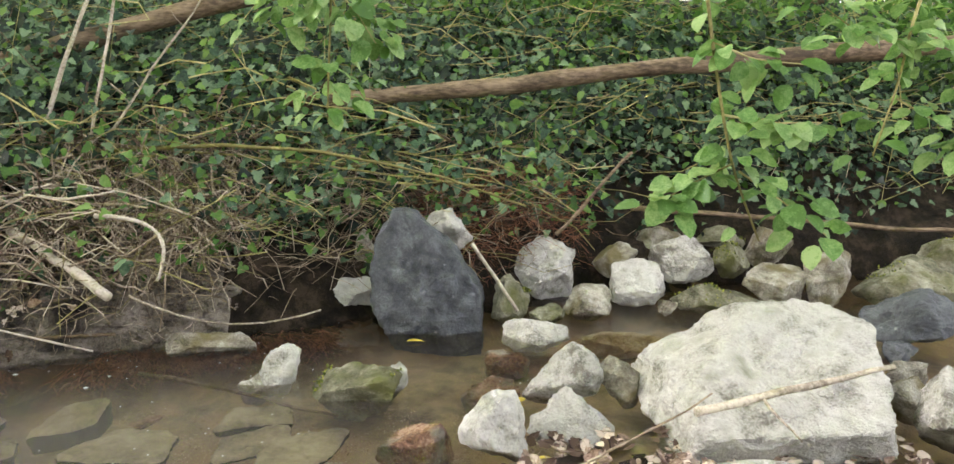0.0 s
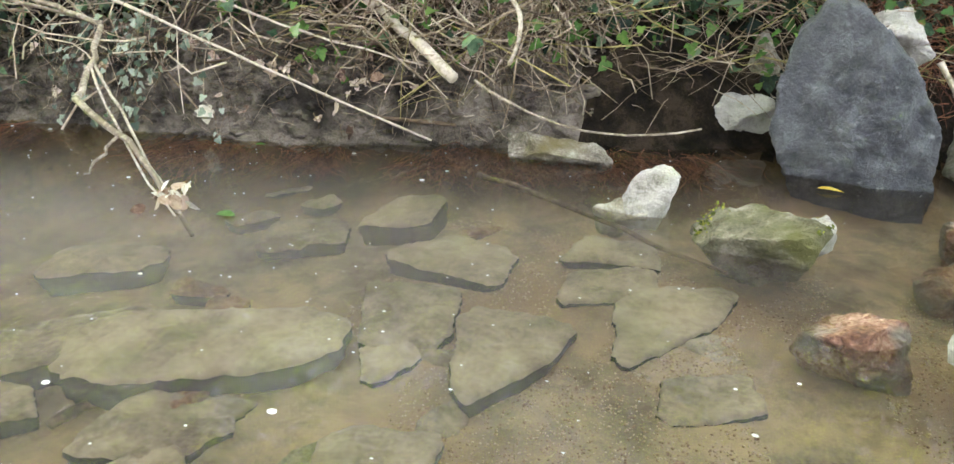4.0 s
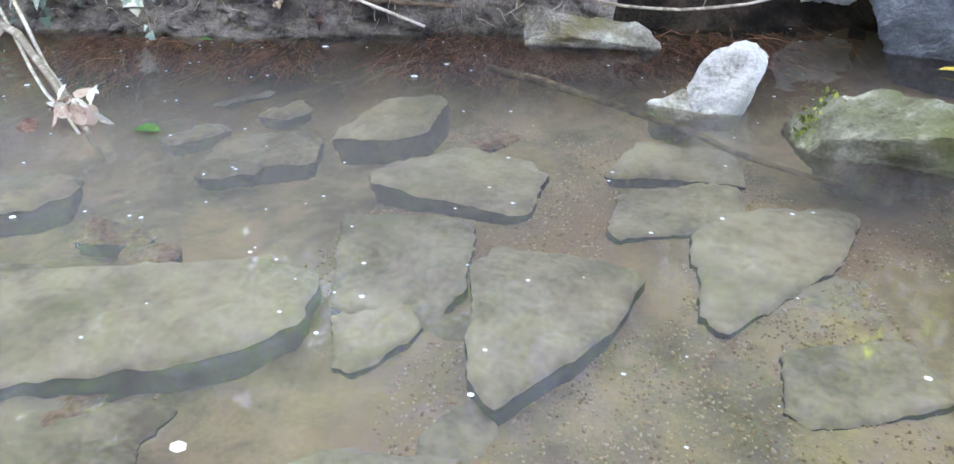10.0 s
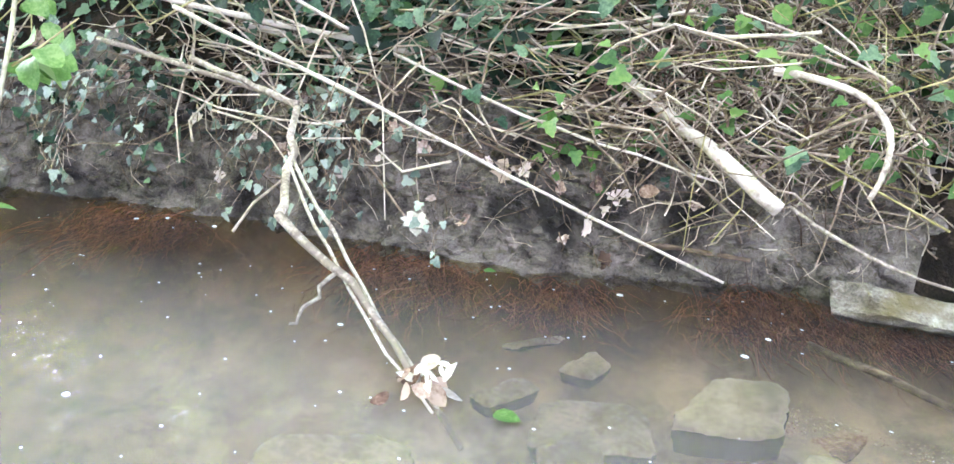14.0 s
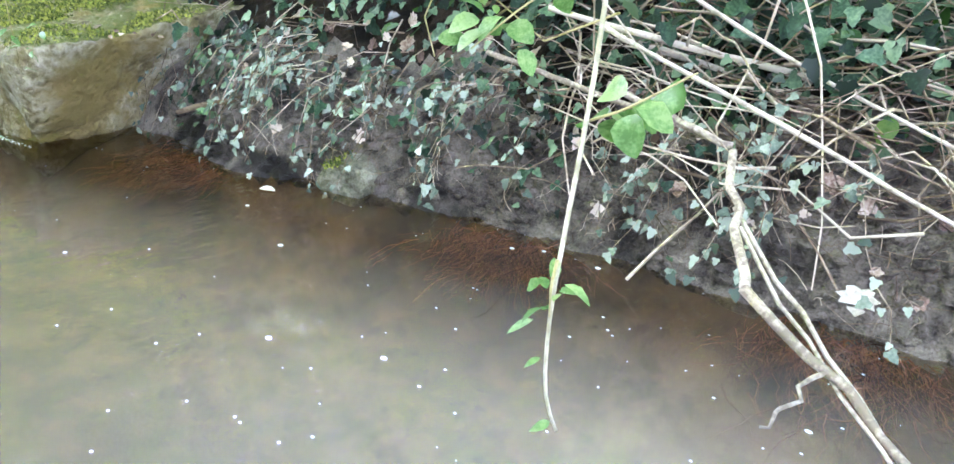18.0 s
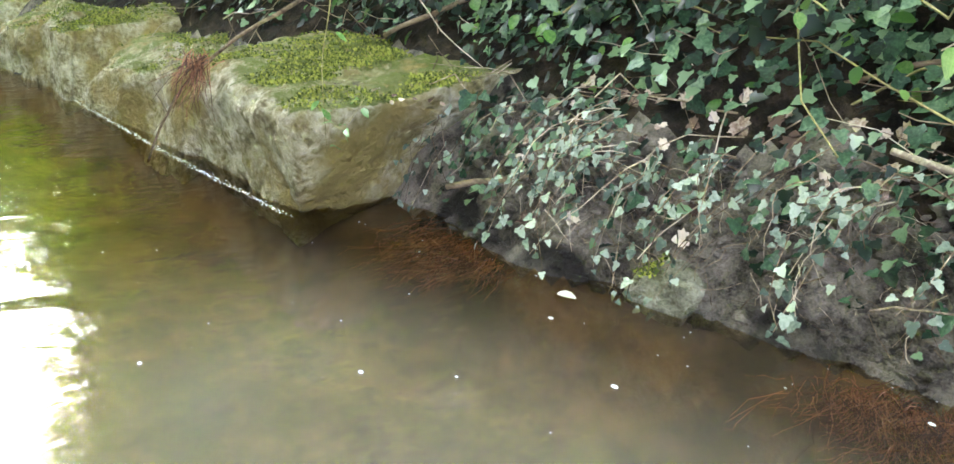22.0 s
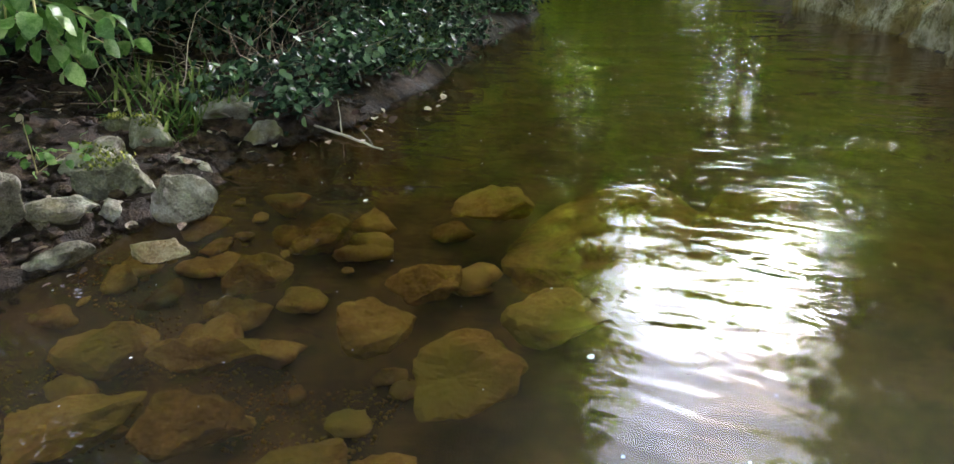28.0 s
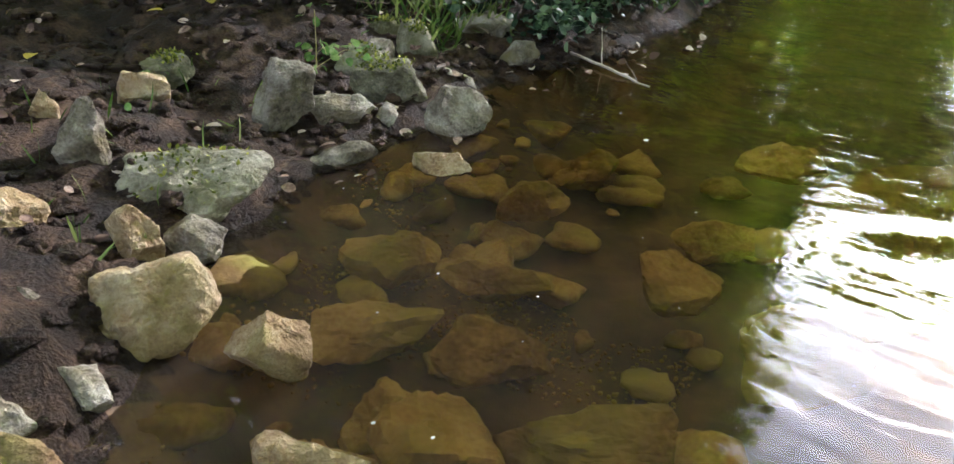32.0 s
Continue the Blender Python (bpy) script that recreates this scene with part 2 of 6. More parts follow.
# near-black slab sides: the shade of crevices and undercuts put into the colour
SLABSHADE = mat("shaded_slab_edge", [(0.2, (0.004, 0.006, 0.006)), (0.5, (0.014, 0.018, 0.016)), (0.8, (0.05, 0.055, 0.045))], 8, 8, (0.7, 0.95), 0.6, 80, 0.3, 0.01)
GRAVEL = mat("reddish_gravel", [(0.15, (0.24, 0.15, 0.10)), (0.5, (0.40, 0.275, 0.19)), (0.85, (0.56, 0.45, 0.35))], 9, 6, (0.7, 0.95), 0, 60, per_island=0.34)
RUST = mat("rust_red_roots", [(0.2, (0.07, 0.027, 0.016)), (0.5, (0.20, 0.08, 0.042)), (0.85, (0.40, 0.18, 0.095))], 9, 6, (0.7, 0.95), 0, 60, per_island=0.33)
# leaf mould, with the shade of gaps under the ivy darkened into its colour
BANKSOIL = mat("shaded_leaf_mould", [(0.2, (0.006, 0.005, 0.004)), (0.5, (0.02, 0.015, 0.010)), (0.8, (0.06, 0.043, 0.030))], 7, 12, (0.7, 0.95), 1.0, 120, 0.2, 0.07, spec=0.15)
REDROCK = mat("rust_stained_rock", [(0.25, (0.11, 0.055, 0.035)), (0.5, (0.25, 0.13, 0.08)), (0.75, (0.40, 0.27, 0.19))], 5, 10, (0.45, 0.8), 1.0, 75, 0.4, 0.02, second=(0.20, 0.18, 0.15), second_scale=6, second_edge=(0.5, 0.65))
BARK = mat("brown_bark", [(0.25, (0.06, 0.04, 0.025)), (0.5, (0.15, 0.105, 0.065)), (0.75, (0.26, 0.19, 0.125))], 6, 8, (0.7, 0.95), 0.9, 60, 0.4, 0.012, stretch=(0.3, 1, 1))
PALEWOOD = mat("weathered_pale_wood", [(0.25, (0.22, 0.18, 0.135)), (0.5, (0.42, 0.36, 0.28)), (0.75, (0.60, 0.53, 0.44))], 8, 8, (0.65, 0.9), 0.8, 70, 0.4, 0.008, per_object=0.2)
TWIG = mat("dry_twigs", [(0.1, (0.07, 0.045, 0.028)), (0.5, (0.25, 0.18, 0.12)), (0.95, (0.56, 0.47, 0.36))], 6, 6, (0.7, 0.95), 0, 50, per_island=0.455*0.65)
STRAW = mat("pale_dry_stalks", [(0.1, (0.12, 0.085, 0.055)), (0.5, (0.36, 0.285, 0.20)), (0.95, (0.66, 0.57, 0.45))], 6, 6, (0.7, 0.95), 0, 50, per_island=0.35)
STEM = mat("living_stems", [(0.25, (0.16, 0.14, 0.045)), (0.5, (0.31, 0.27, 0.10)), (0.75, (0.45, 0.39, 0.18))], 6, 6, (0.5, 0.8), 0, 50, per_object=0.3)
REED = mat("green_shoot_bark", [(0.25, (0.30, 0.28, 0.17)), (0.5, (0.46, 0.42, 0.29)), (0.75, (0.60, 0.55, 0.42))], 8, 6, (0.5, 0.8), 0.3, 60)
IVY = mat("ivy_leaf", [(0.1, (0.006, 0.017, 0.009)), (0.45, (0.028, 0.068, 0.034)), (0.7, (0.075, 0.138, 0.075)), (1.0, (0.17, 0.255, 0.14))], 3, 4, (0.32, 0.6), 0.15, 90,
          per_island=0.5, translucent=0.15, spec=0.3)
# paler copy of the ivy: reflected sky sheen put into the leaf colour
IVYPALE = mat("sky_sheen_ivy_leaf", [(0.1, (0.07, 0.10, 0.075)), (0.5, (0.19, 0.24, 0.18)), (0.9, (0.36, 0.41, 0.33))], 9, 6, (0.5, 0.8), 0.15, 90, per_island=0.5, translucent=0.1)
LEAF = mat("fresh_green_leaf", [(0.15, (0.05, 0.13, 0.022)), (0.5, (0.10, 0.22, 0.045)), (0.9, (0.19, 0.32, 0.075))], 3, 4, (0.35, 0.6), 0.15, 90,
           per_island=0.39, translucent=0.4, spec=0.45)
LEAF1 = mat("fresh_green_single_leaf", [(0.15, (0.09, 0.20, 0.04)), (0.5, (0.17, 0.31, 0.085)), (0.9, (0.30, 0.43, 0.16))], 30, 4, (0.35, 0.6), 0.2, 150,
            per_object=0.3, translucent=0.4, spec=0.45)
# transmitted colour raised beyond real leaves to imitate a strong backlit glow
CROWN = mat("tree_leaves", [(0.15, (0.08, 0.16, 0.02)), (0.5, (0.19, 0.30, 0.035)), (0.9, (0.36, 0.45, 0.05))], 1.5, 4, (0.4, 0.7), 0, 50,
            per_island=0.4, translucent=0.7, glow_gain=(2.5, 2.3, 1.0))
BIGLEAF = mat("broad_yellow_green_leaf", [(0.15, (0.12, 0.145, 0.05)), (0.5, (0.18, 0.21, 0.08)), (0.9, (0.25, 0.275, 0.12))], 30, 5, (0.4, 0.6), 0.3, 120, translucent=0.3)
DRYLEAF = mat("dry_leaf", [(0.15, (0.11, 0.06, 0.035)), (0.5, (0.27, 0.175, 0.115)), (0.9, (0.50, 0.38, 0.29))], 20, 4, (0.6, 0.9), 0.3, 120, per_object=0.5, translucent=0.15)
LITTER = mat("leaf_litter", [(0.15, (0.10, 0.06, 0.045)), (0.5, (0.33, 0.225, 0.17)), (0.9, (0.62, 0.51, 0.43))], 20, 4, (0.6, 0.9), 0.3, 120, per_island=0.52, translucent=0.1)
PALELEAF = mat("bleached_leaf", [(0.15, (0.42, 0.38, 0.30)), (0.5, (0.60, 0.56, 0.47)), (0.9, (0.74, 0.71, 0.63))], 25, 4, (0.6, 0.9), 0.3, 120)
YELLOW = mat("yellow_leaf", [(0.15, (0.42, 0.30, 0.03)), (0.5, (0.60, 0.46, 0.06)), (0.9, (0.70, 0.58, 0.15))], 20, 4, (0.5, 0.8), 0.2, 100, translucent=0.25)
MOSS = mat("moss", [(0.2, (0.06, 0.08, 0.012)), (0.5, (0.17, 0.195, 0.028)), (0.85, (0.32, 0.33, 0.06))], 6, 5, (0.85, 1.0), 0, 60, per_island=0.45)
GRASS = mat("grass", [(0.15, (0.04, 0.09, 0.015)), (0.5, (0.10, 0.17, 0.035)), (0.9, (0.22, 0.28, 0.08))], 6, 5, (0.5, 0.8), 0, 60, per_island=0.45, translucent=0.3)
FOAM = mat("foam_fleck", [(0.2, (0.70, 0.70, 0.67)), (0.8, (0.85, 0.85, 0.82))], 20, 3, (0.5, 0.8), 0, 60)


def water_material():
    m = bpy.data.materials.new("stream_water")
    m.use_nodes = True
    n, l = m.node_tree.nodes, m.node_tree.links
    n.remove(n["Principled BSDF"])
    geo = n.new("ShaderNodeNewGeometry")
    sx = n.new("ShaderNodeSeparateXYZ")
    l.new(geo.outputs["Position"], sx.inputs[0])
    # ripples: long swell lines across the flow and fine chop
    breeze = n.new("ShaderNodeTexNoise")
    breeze.inputs["Scale"].default_value, breeze.inputs["Detail"].default_value = 1.3, 2.0
    l.new(geo.outputs["Position"], breeze.inputs["Vector"])
    ruffled = n.new("ShaderNodeMapRange")
    ruffled.inputs[1].default_value, ruffled.inputs[2].default_value, ruffled.inputs[3].default_value, ruffled.inputs[4].default_value = 0.38, 0.64, 0.40, 1.5
    l.new(breeze.outputs[0], ruffled.inputs[0])
    heights = []
    for scale, st, w in ((1.7, (1.0, 0.6, 1), 0.85), (5.0, (1.4, 0.5, 1), 0.27), (12.0, (1.3, 0.5, 1), 0.12), (26.0, (1.2, 0.6, 1), 0.018)):
        mp = n.new("ShaderNodeMapping")
        mp.inputs["Scale"].default_value = st
        l.new(geo.outputs["Position"], mp.inputs[0])
        t = n.new("ShaderNodeTexNoise")
        t.inputs["Scale"].default_value, t.inputs["Detail"].default_value, t.inputs["Distortion"].default_value = scale, 0.0, 1.4
        l.new(mp.outputs[0], t.inputs["Vector"])
        k = n.new("ShaderNodeMath")
        k.operation = "MULTIPLY"
        k.inputs[1].default_value = w
        l.new(t.outputs[0], k.inputs[0])
        if scale > 4:
            ruf = n.new("ShaderNodeMath")
            ruf.operation = "MULTIPLY"
            l.new(k.outputs[0], ruf.inputs[0])
            l.new(ruffled.outputs[0], ruf.inputs[1])
            heights.append(ruf.outputs[0])
        else:
            heights.append(k.outputs[0])
    # rings round rising bubbles and fallen bits
    for cx, cy, k in ((-6.4, 0.55, 62.0), (-7.6, 0.25, 55.0), (-5.35, 0.75, 60.0), (-5.0, 0.05, 66.0), (-5.55, 0.3, 60.0), (-3.4, 1.6, 62.0)):
        ds = n.new("ShaderNodeVectorMath")
        ds.operation = "DISTANCE"
        l.new(geo.outputs["Position"], ds.inputs[0])
        ds.inputs[1].default_value = (cx, cy, 0)
        ph = n.new("ShaderNodeMath")
        ph.operation = "MULTIPLY"
        l.new(ds.outputs["Value"], ph.inputs[0])
        ph.inputs[1].default_value = k
        sn = n.new("ShaderNodeMath")
        sn.operation = "SINE"
        l.new(ph.outputs[0], sn.inputs[0])
        fall = n.new("ShaderNodeMapRange")
        fall.interpolation_type = "SMOOTHSTEP"
        fall.inputs[1].default_value, fall.inputs[2].default_value, fall.inputs[3].default_value, fall.inputs[4].default_value = 0.03, 0.34, 0.035, 0.0
        l.new(ds.outputs["Value"], fall.inputs[0])
        ring = n.new("ShaderNodeMath")
        ring.operation = "MULTIPLY"
        l.new(sn.outputs[0], ring.inputs[0])
        l.new(fall.outputs[0], ring.inputs[1])
        heights.append(ring.outputs[0])
    while len(heights) > 1:
        a = n.new("ShaderNodeMath")
        l.new(heights.pop(0), a.inputs[0])
        l.new(heights.pop(0), a.inputs[1])
        heights.append(a.outputs[0])
    bp = n.new("ShaderNodeBump")
    bp.inputs["Strength"].default_value, bp.inputs["Distance"].default_value = 0.46, 0.03
    l.new(heights[0], bp.inputs["Height"])
    fr = n.new("ShaderNodeFresnel")
    fr.inputs[0].default_value = 1.33
    l.new(bp.outputs[0], fr.inputs["Normal"])
    gl = n.new("ShaderNodeBsdfGlossy")
    gl.inputs["Roughness"].default_value = 0.0
    l.new(bp.outputs[0], gl.inputs["Normal"])
    tr = n.new("ShaderNodeBsdfTransparent")
    tint = n.new("ShaderNodeValToRGB")
    tint.color_ramp.elements[0].position, tint.color_ramp.elements[0].color = 0.60, (0.86, 0.74, 0.50, 1)
    tint.color_ramp.elements[1].position, tint.color_ramp.elements[1].color = 0.74, (0.90, 0.87, 0.78, 1)
    silt = n.new("ShaderNodeBsdfDiffuse")
    cl = n.new("ShaderNodeTexNoise")
    cl.inputs["Scale"].default_value, cl.inputs["Detail"].default_value = 0.9, 4
    l.new(geo.outputs["Position"], cl.inputs["Vector"])
    mr = n.new("ShaderNodeMapRange")
    mr.inputs[1].default_value, mr.inputs[2].default_value = -12.0, 2.0
    l.new(sx.outputs[0], mr.inputs[0])
    l.new(mr.outputs[0], tint.inputs[0])
    l.new(tint.outputs[0], tr.inputs[0])
    hue = n.new("ShaderNodeMath")
    hue.operation = "MULTIPLY_ADD"
    l.new(cl.outputs[0], hue.inputs[0])
    hue.inputs[1].default_value = 0.25
    l.new(mr.outputs[0], hue.inputs[2])
    cr = n.new("ShaderNodeValToRGB")
    cr.color_ramp.elements[0].position, cr.color_ramp.elements[0].color = 0.52, (0.17, 0.13, 0.07, 1)
    cr.color_ramp.elements[1].position, cr.color_ramp.elements[1].color = 0.80, (0.33, 0.30, 0.273, 1)
    l.new(hue.outputs[0], cr.inputs[0])
    l.new(cr.outputs[0], silt.inputs[0])
    # silt hangs thickest in the slow pool below the bank and clears over the shallows at both ends
    murk = n.new("ShaderNodeValToRGB")
    el = murk.color_ramp.elements
    for p in (0.4, 0.5, 0.6):
        el.new(p)
    for e, (p, v) in zip(el, MURK):
        e.position, e.color = p, (v, v, v, 1)
    l.new(mr.outputs[0], murk.inputs[0])
    body = n.new("ShaderNodeMixShader")
    skew = n.new("ShaderNodeMath")
    skew.operation = "MULTIPLY_ADD"
    l.new(sx.outputs[0], skew.inputs[0])
    skew.inputs[1].default_value = -0.35
    l.new(sx.outputs[1], skew.inputs[2])
    across = n.new("ShaderNodeMapRange")
    across.inputs[1].default_value, across.inputs[2].default_value = 0.0, 5.0
    l.new(skew.outputs[0], across.inputs[0])
    far = n.new("ShaderNodeValToRGB")
    fe = far.color_ramp.elements
    fe.new(0.4)
    fe.new(0.68)
    for e, (p, v) in zip(fe, ((0.28, 0.15), (0.58, 1.0), (0.66, 1.0), (0.80, 0.15))):
        e.position, e.color = p, (v, v, v, 1)
    l.new(across.outputs[0], far.inputs[0])
    amount = n.new("ShaderNodeMath")
    amount.operation = "MULTIPLY"
    l.new(murk.outputs[0], amount.inputs[0])
    l.new(far.outputs[0], amount.inputs[1])
    l.new(amount.outputs[0], body.inputs[0])
    l.new(tr.outputs[0], body.inputs[1])
    l.new(silt.outputs[0], body.inputs[2])
    ms = n.new("ShaderNodeMixShader")
    l.new(fr.outputs[0], ms.inputs[0])
    l.new(body.outputs[0], ms.inputs[1])
    l.new(gl.outputs[0], ms.inputs[2])
    l.new(ms.outputs[0], n["Material Output"].inputs[0])
    return m


# share of suspended silt along the far half of the stream, from upstream (-12 m) to the weir (+2 m)
MURK = [(0.40, 0.03), (0.49, 0.42), (0.62, 0.45), (0.74, 0.25), (0.86, 0.06)]
WATER = water_material()


# ---------------- mesh helpers ----------------
def mesh_of(name, verts, faces, material, smooth=True):
    me = bpy.data.meshes.new(name)
    me.from_pydata([tuple(v) for v in verts], [], [tuple(f) for f in faces])
    if smooth:
        me.polygons.foreach_set("use_smooth", [True] * len(me.polygons))
    for m in material if isinstance(material, (list, tuple)) else [material]:
        me.materials.append(m)
    me.update()
    return me


def thing(name, label, category, group="", kind="", at=(0, 0, 0)):
    ob = new(name)
    ob.empty_display_size = 0.1
    ob.location = at
    return tagged(ob, label, category, group, kind)


def child(name, me, parent, label=""):
    ob = new(name, me)
    ob.parent = parent
    return tagged(ob, label)


_ball = {}


def ball(level):
    if level not in _ball:
        bm = bmesh.new()
        bmesh.ops.create_icosphere(bm, subdivisions=level, radius=1)
        v = np.array([x.co[:] for x in bm.verts])
        f = [[x.index for x in y.verts] for y in bm.faces]
        bm.free()
        _ball[level] = (v / np.linalg.norm(v, axis=1)[:, None], f)
    return _ball[level]


def wear(p, u, size, amp, r):
    """Weathers a block: broad hollows, stepped breaks and pits along its outward directions."""
    k = 1 / max(size)
    off = Vector(r.uniform(-50, 50, 3))
    out = []
    for q, d in zip(p, u):
        w = Vector(q)
        h = 0.7 * noise.noise(w * (2.0 * k) + off) + 0.40 * noise.noise(w * (5 * k) + off) + 0.30 * noise.noise(w * (12 * k) + off) + 0.22 * noise.noise(w * (28 * k) - off)
        step = math.floor(noise.noise(w * (2.8 * k) - off) * 4 + 0.35 * noise.noise(w * (9 * k) + off)) / 4
        ridge = abs(noise.noise(w * (4.5 * k) - off))
        out.append(q + d * amp * (h + 1.5 * step - 0.6 * ridge))
    return out


def rock_mesh(name, size, seed, material, planes=(), level=4, cuts=11, sharp=90.0, rough=0.04, box=False):
    """An angular block: a ball cut by random and given planes, its edges worn, its faces broken and pitted.
    size: half lengths; planes: extra (normal, distance) in units of those half lengths."""
    r = np.random.default_rng(seed)
    u, f = ball(level)
    ns, ds = [], []
    if box:
        turn = np.array(Euler(r.uniform(-0.3, 0.3, 3)).to_matrix())
        ns = list(np.vstack([np.eye(3), -np.eye(3)]) @ turn.T)
        ds = list(r.uniform(0.72, 1.0, 6))
    for _ in range(cuts):
        v = r.normal(size=3)
        v /= np.linalg.norm(v)
        if ns and max(float(np.dot(v, w)) for w in ns) > 0.93:
            continue
        ns.append(v)
        ds.append(r.uniform(0.55, 0.95))
    for nrm, dist in planes:
        v = np.array(nrm, float)
        ns.append(v / np.linalg.norm(v))
        ds.append(dist)
    ns, ds = np.array(ns, float), np.array(ds)
    inv = np.hstack([np.maximum(u @ ns.T, 1e-3) / ds, np.full((len(u), 1), 0.8)])
    rad = 1 / (np.sum(inv ** sharp, axis=1) ** (1 / sharp))
    p = u * rad[:, None]
    p = (p - (p.max(0) + p.min(0)) / 2) / ((p.max(0) - p.min(0)) / 2) * np.array(size)
    return mesh_of(name, wear(p, u, size, rough * float(np.mean(size)) * 2, r), f, material, level < 4)


def block(label, centre, sides, material, seed, level=6, amp=0.03, name="boulder", group="", category="boulder", sharp=90.0):
    """A boulder bounded by planes; sides: (a point on the plane, its outward direction), in the world."""
    r = np.random.default_rng(seed)
    u, f = ball(level)
    c = np.array(centre, float)
    ns = np.array([np.array(d, float) / np.linalg.norm(d) for p, d in sides])
    ds = np.array([float(np.dot(np.array(p) - c, d)) for (p, _), d in zip(sides, ns)])
    inv = np.maximum(u @ ns.T, 1e-3) / ds
    rad = 1 / (np.sum(inv ** sharp, axis=1) ** (1 / sharp))
    p = u * rad[:, None]
    ob = new(name, mesh_of(name, wear(p, u, (float(np.abs(p).max()) * 0.7,), amp, r), f, material))
    ob.location = centre
    bpy.context.view_layer.update()
    return tagged(ob, label, category, group)


def rock(label, xyz, size, material, seed, turn=(0, 0, 0), name="stone", group="", category="stone", **how):
    """One stone; xyz: the middle of its foot."""
    me = rock_mesh(name, size, seed, material, **how)
    ob = new(name, me)
    ob.matrix_world = pose(xyz[0], xyz[1], xyz[2] + size[2], *turn)
    return tagged(ob, label, category, group)


def tube(points, radii, sides=6, cap=True):
    """Vertices and faces of a bent tapering rod."""
    pts = [Vector(p) for p in points]
    verts, faces = [], []
    side = None
    for i, p in enumerate(pts):
        d = (pts[min(i + 1, len(pts) - 1)] - pts[max(i - 1, 0)]).normalized()
        if side is None:
            side = d.orthogonal().normalized()
        side = (side - d * side.dot(d)).normalized()
        up = d.cross(side)
        r = radii[i] if hasattr(radii, "__len__") else radii
        for k in range(sides):
            a = 2 * math.pi * k / sides
            verts.append(p + (side * math.cos(a) + up * math.sin(a)) * r)
    for i in range(len(pts) - 1):
        for k in range(sides):
            a, b = i * sides + k, i * sides + (k + 1) % sides
            faces.append((a, b, b + sides, a + sides))
    if cap:
        faces.append(tuple(range(sides))[::-1])
        faces.append(tuple(range((len(pts) - 1) * sides, len(pts) * sides)))
    return verts, faces


def bend(a, b, sag=0.0, wob=0.02, n=9, seed=1, mid=None):
    """A wandering line from a to b."""
    r = np.random.default_rng(seed)
    a, b = np.array(a, float), np.array(b, float)
    t = np.linspace(0, 1, n)[:, None]
    p = a + (b - a) * t
    if mid is not None:
        m = np.array(mid, float)
        p = (1 - t) ** 2 * a + 2 * t * (1 - t) * (2 * m - (a + b) / 2) + t ** 2 * b
    w = np.cumsum(r.normal(size=(n, 3)), axis=0)
    w -= w[0] + (w[-1] - w[0]) * t
    p = p + w * wob * np.linalg.norm(b - a) / n ** 0.5
    p[:, 2] -= sag * 4 * (t * (1 - t))[:, 0]
    return p


def join(lists):
    verts, faces = [], []
    for v, f in lists:
        o = len(verts)
        verts.extend(v)
        faces.extend(tuple(i + o for i in x) for x in f)
    return verts, faces


def stick(label, a, b, r0, r1, material, seed=1, mid=None, wob=0.02, sag=0.0, name="stick", n=10, sides=8, twigs=0, category="stick", group=""):
    """A dead branch with knots and, if asked, side twigs as parts."""
    pts = bend(a, b, sag, wob, n, seed, mid)
    r = np.random.default_rng(seed + 99)
    rad = np.linspace(r0, r1, n) * r.uniform(0.88, 1.15, n)
    base = Vector(pts[0])
    v, f = tube([Vector(p) - base for p in pts], rad, sides)
    ob = new(name, mesh_of(name, v, f, material))
    ob.location = base
    tagged(ob, label, category, group)
    for k in range(twigs):
        i = int(r.integers(2, n - 1))
        d = Vector(r.normal(size=3)).normalized() * r.uniform(0.08, 0.22)
        q = Vector(pts[i]) - base
        tv, tf = tube(bend(q, q + d, 0, 0.05, 5, seed * 7 + k), np.linspace(rad[i] * 0.5, rad[i] * 0.2, 5), 5)
        child("twig", mesh_of("twig", tv, tf, material), ob)
    return ob


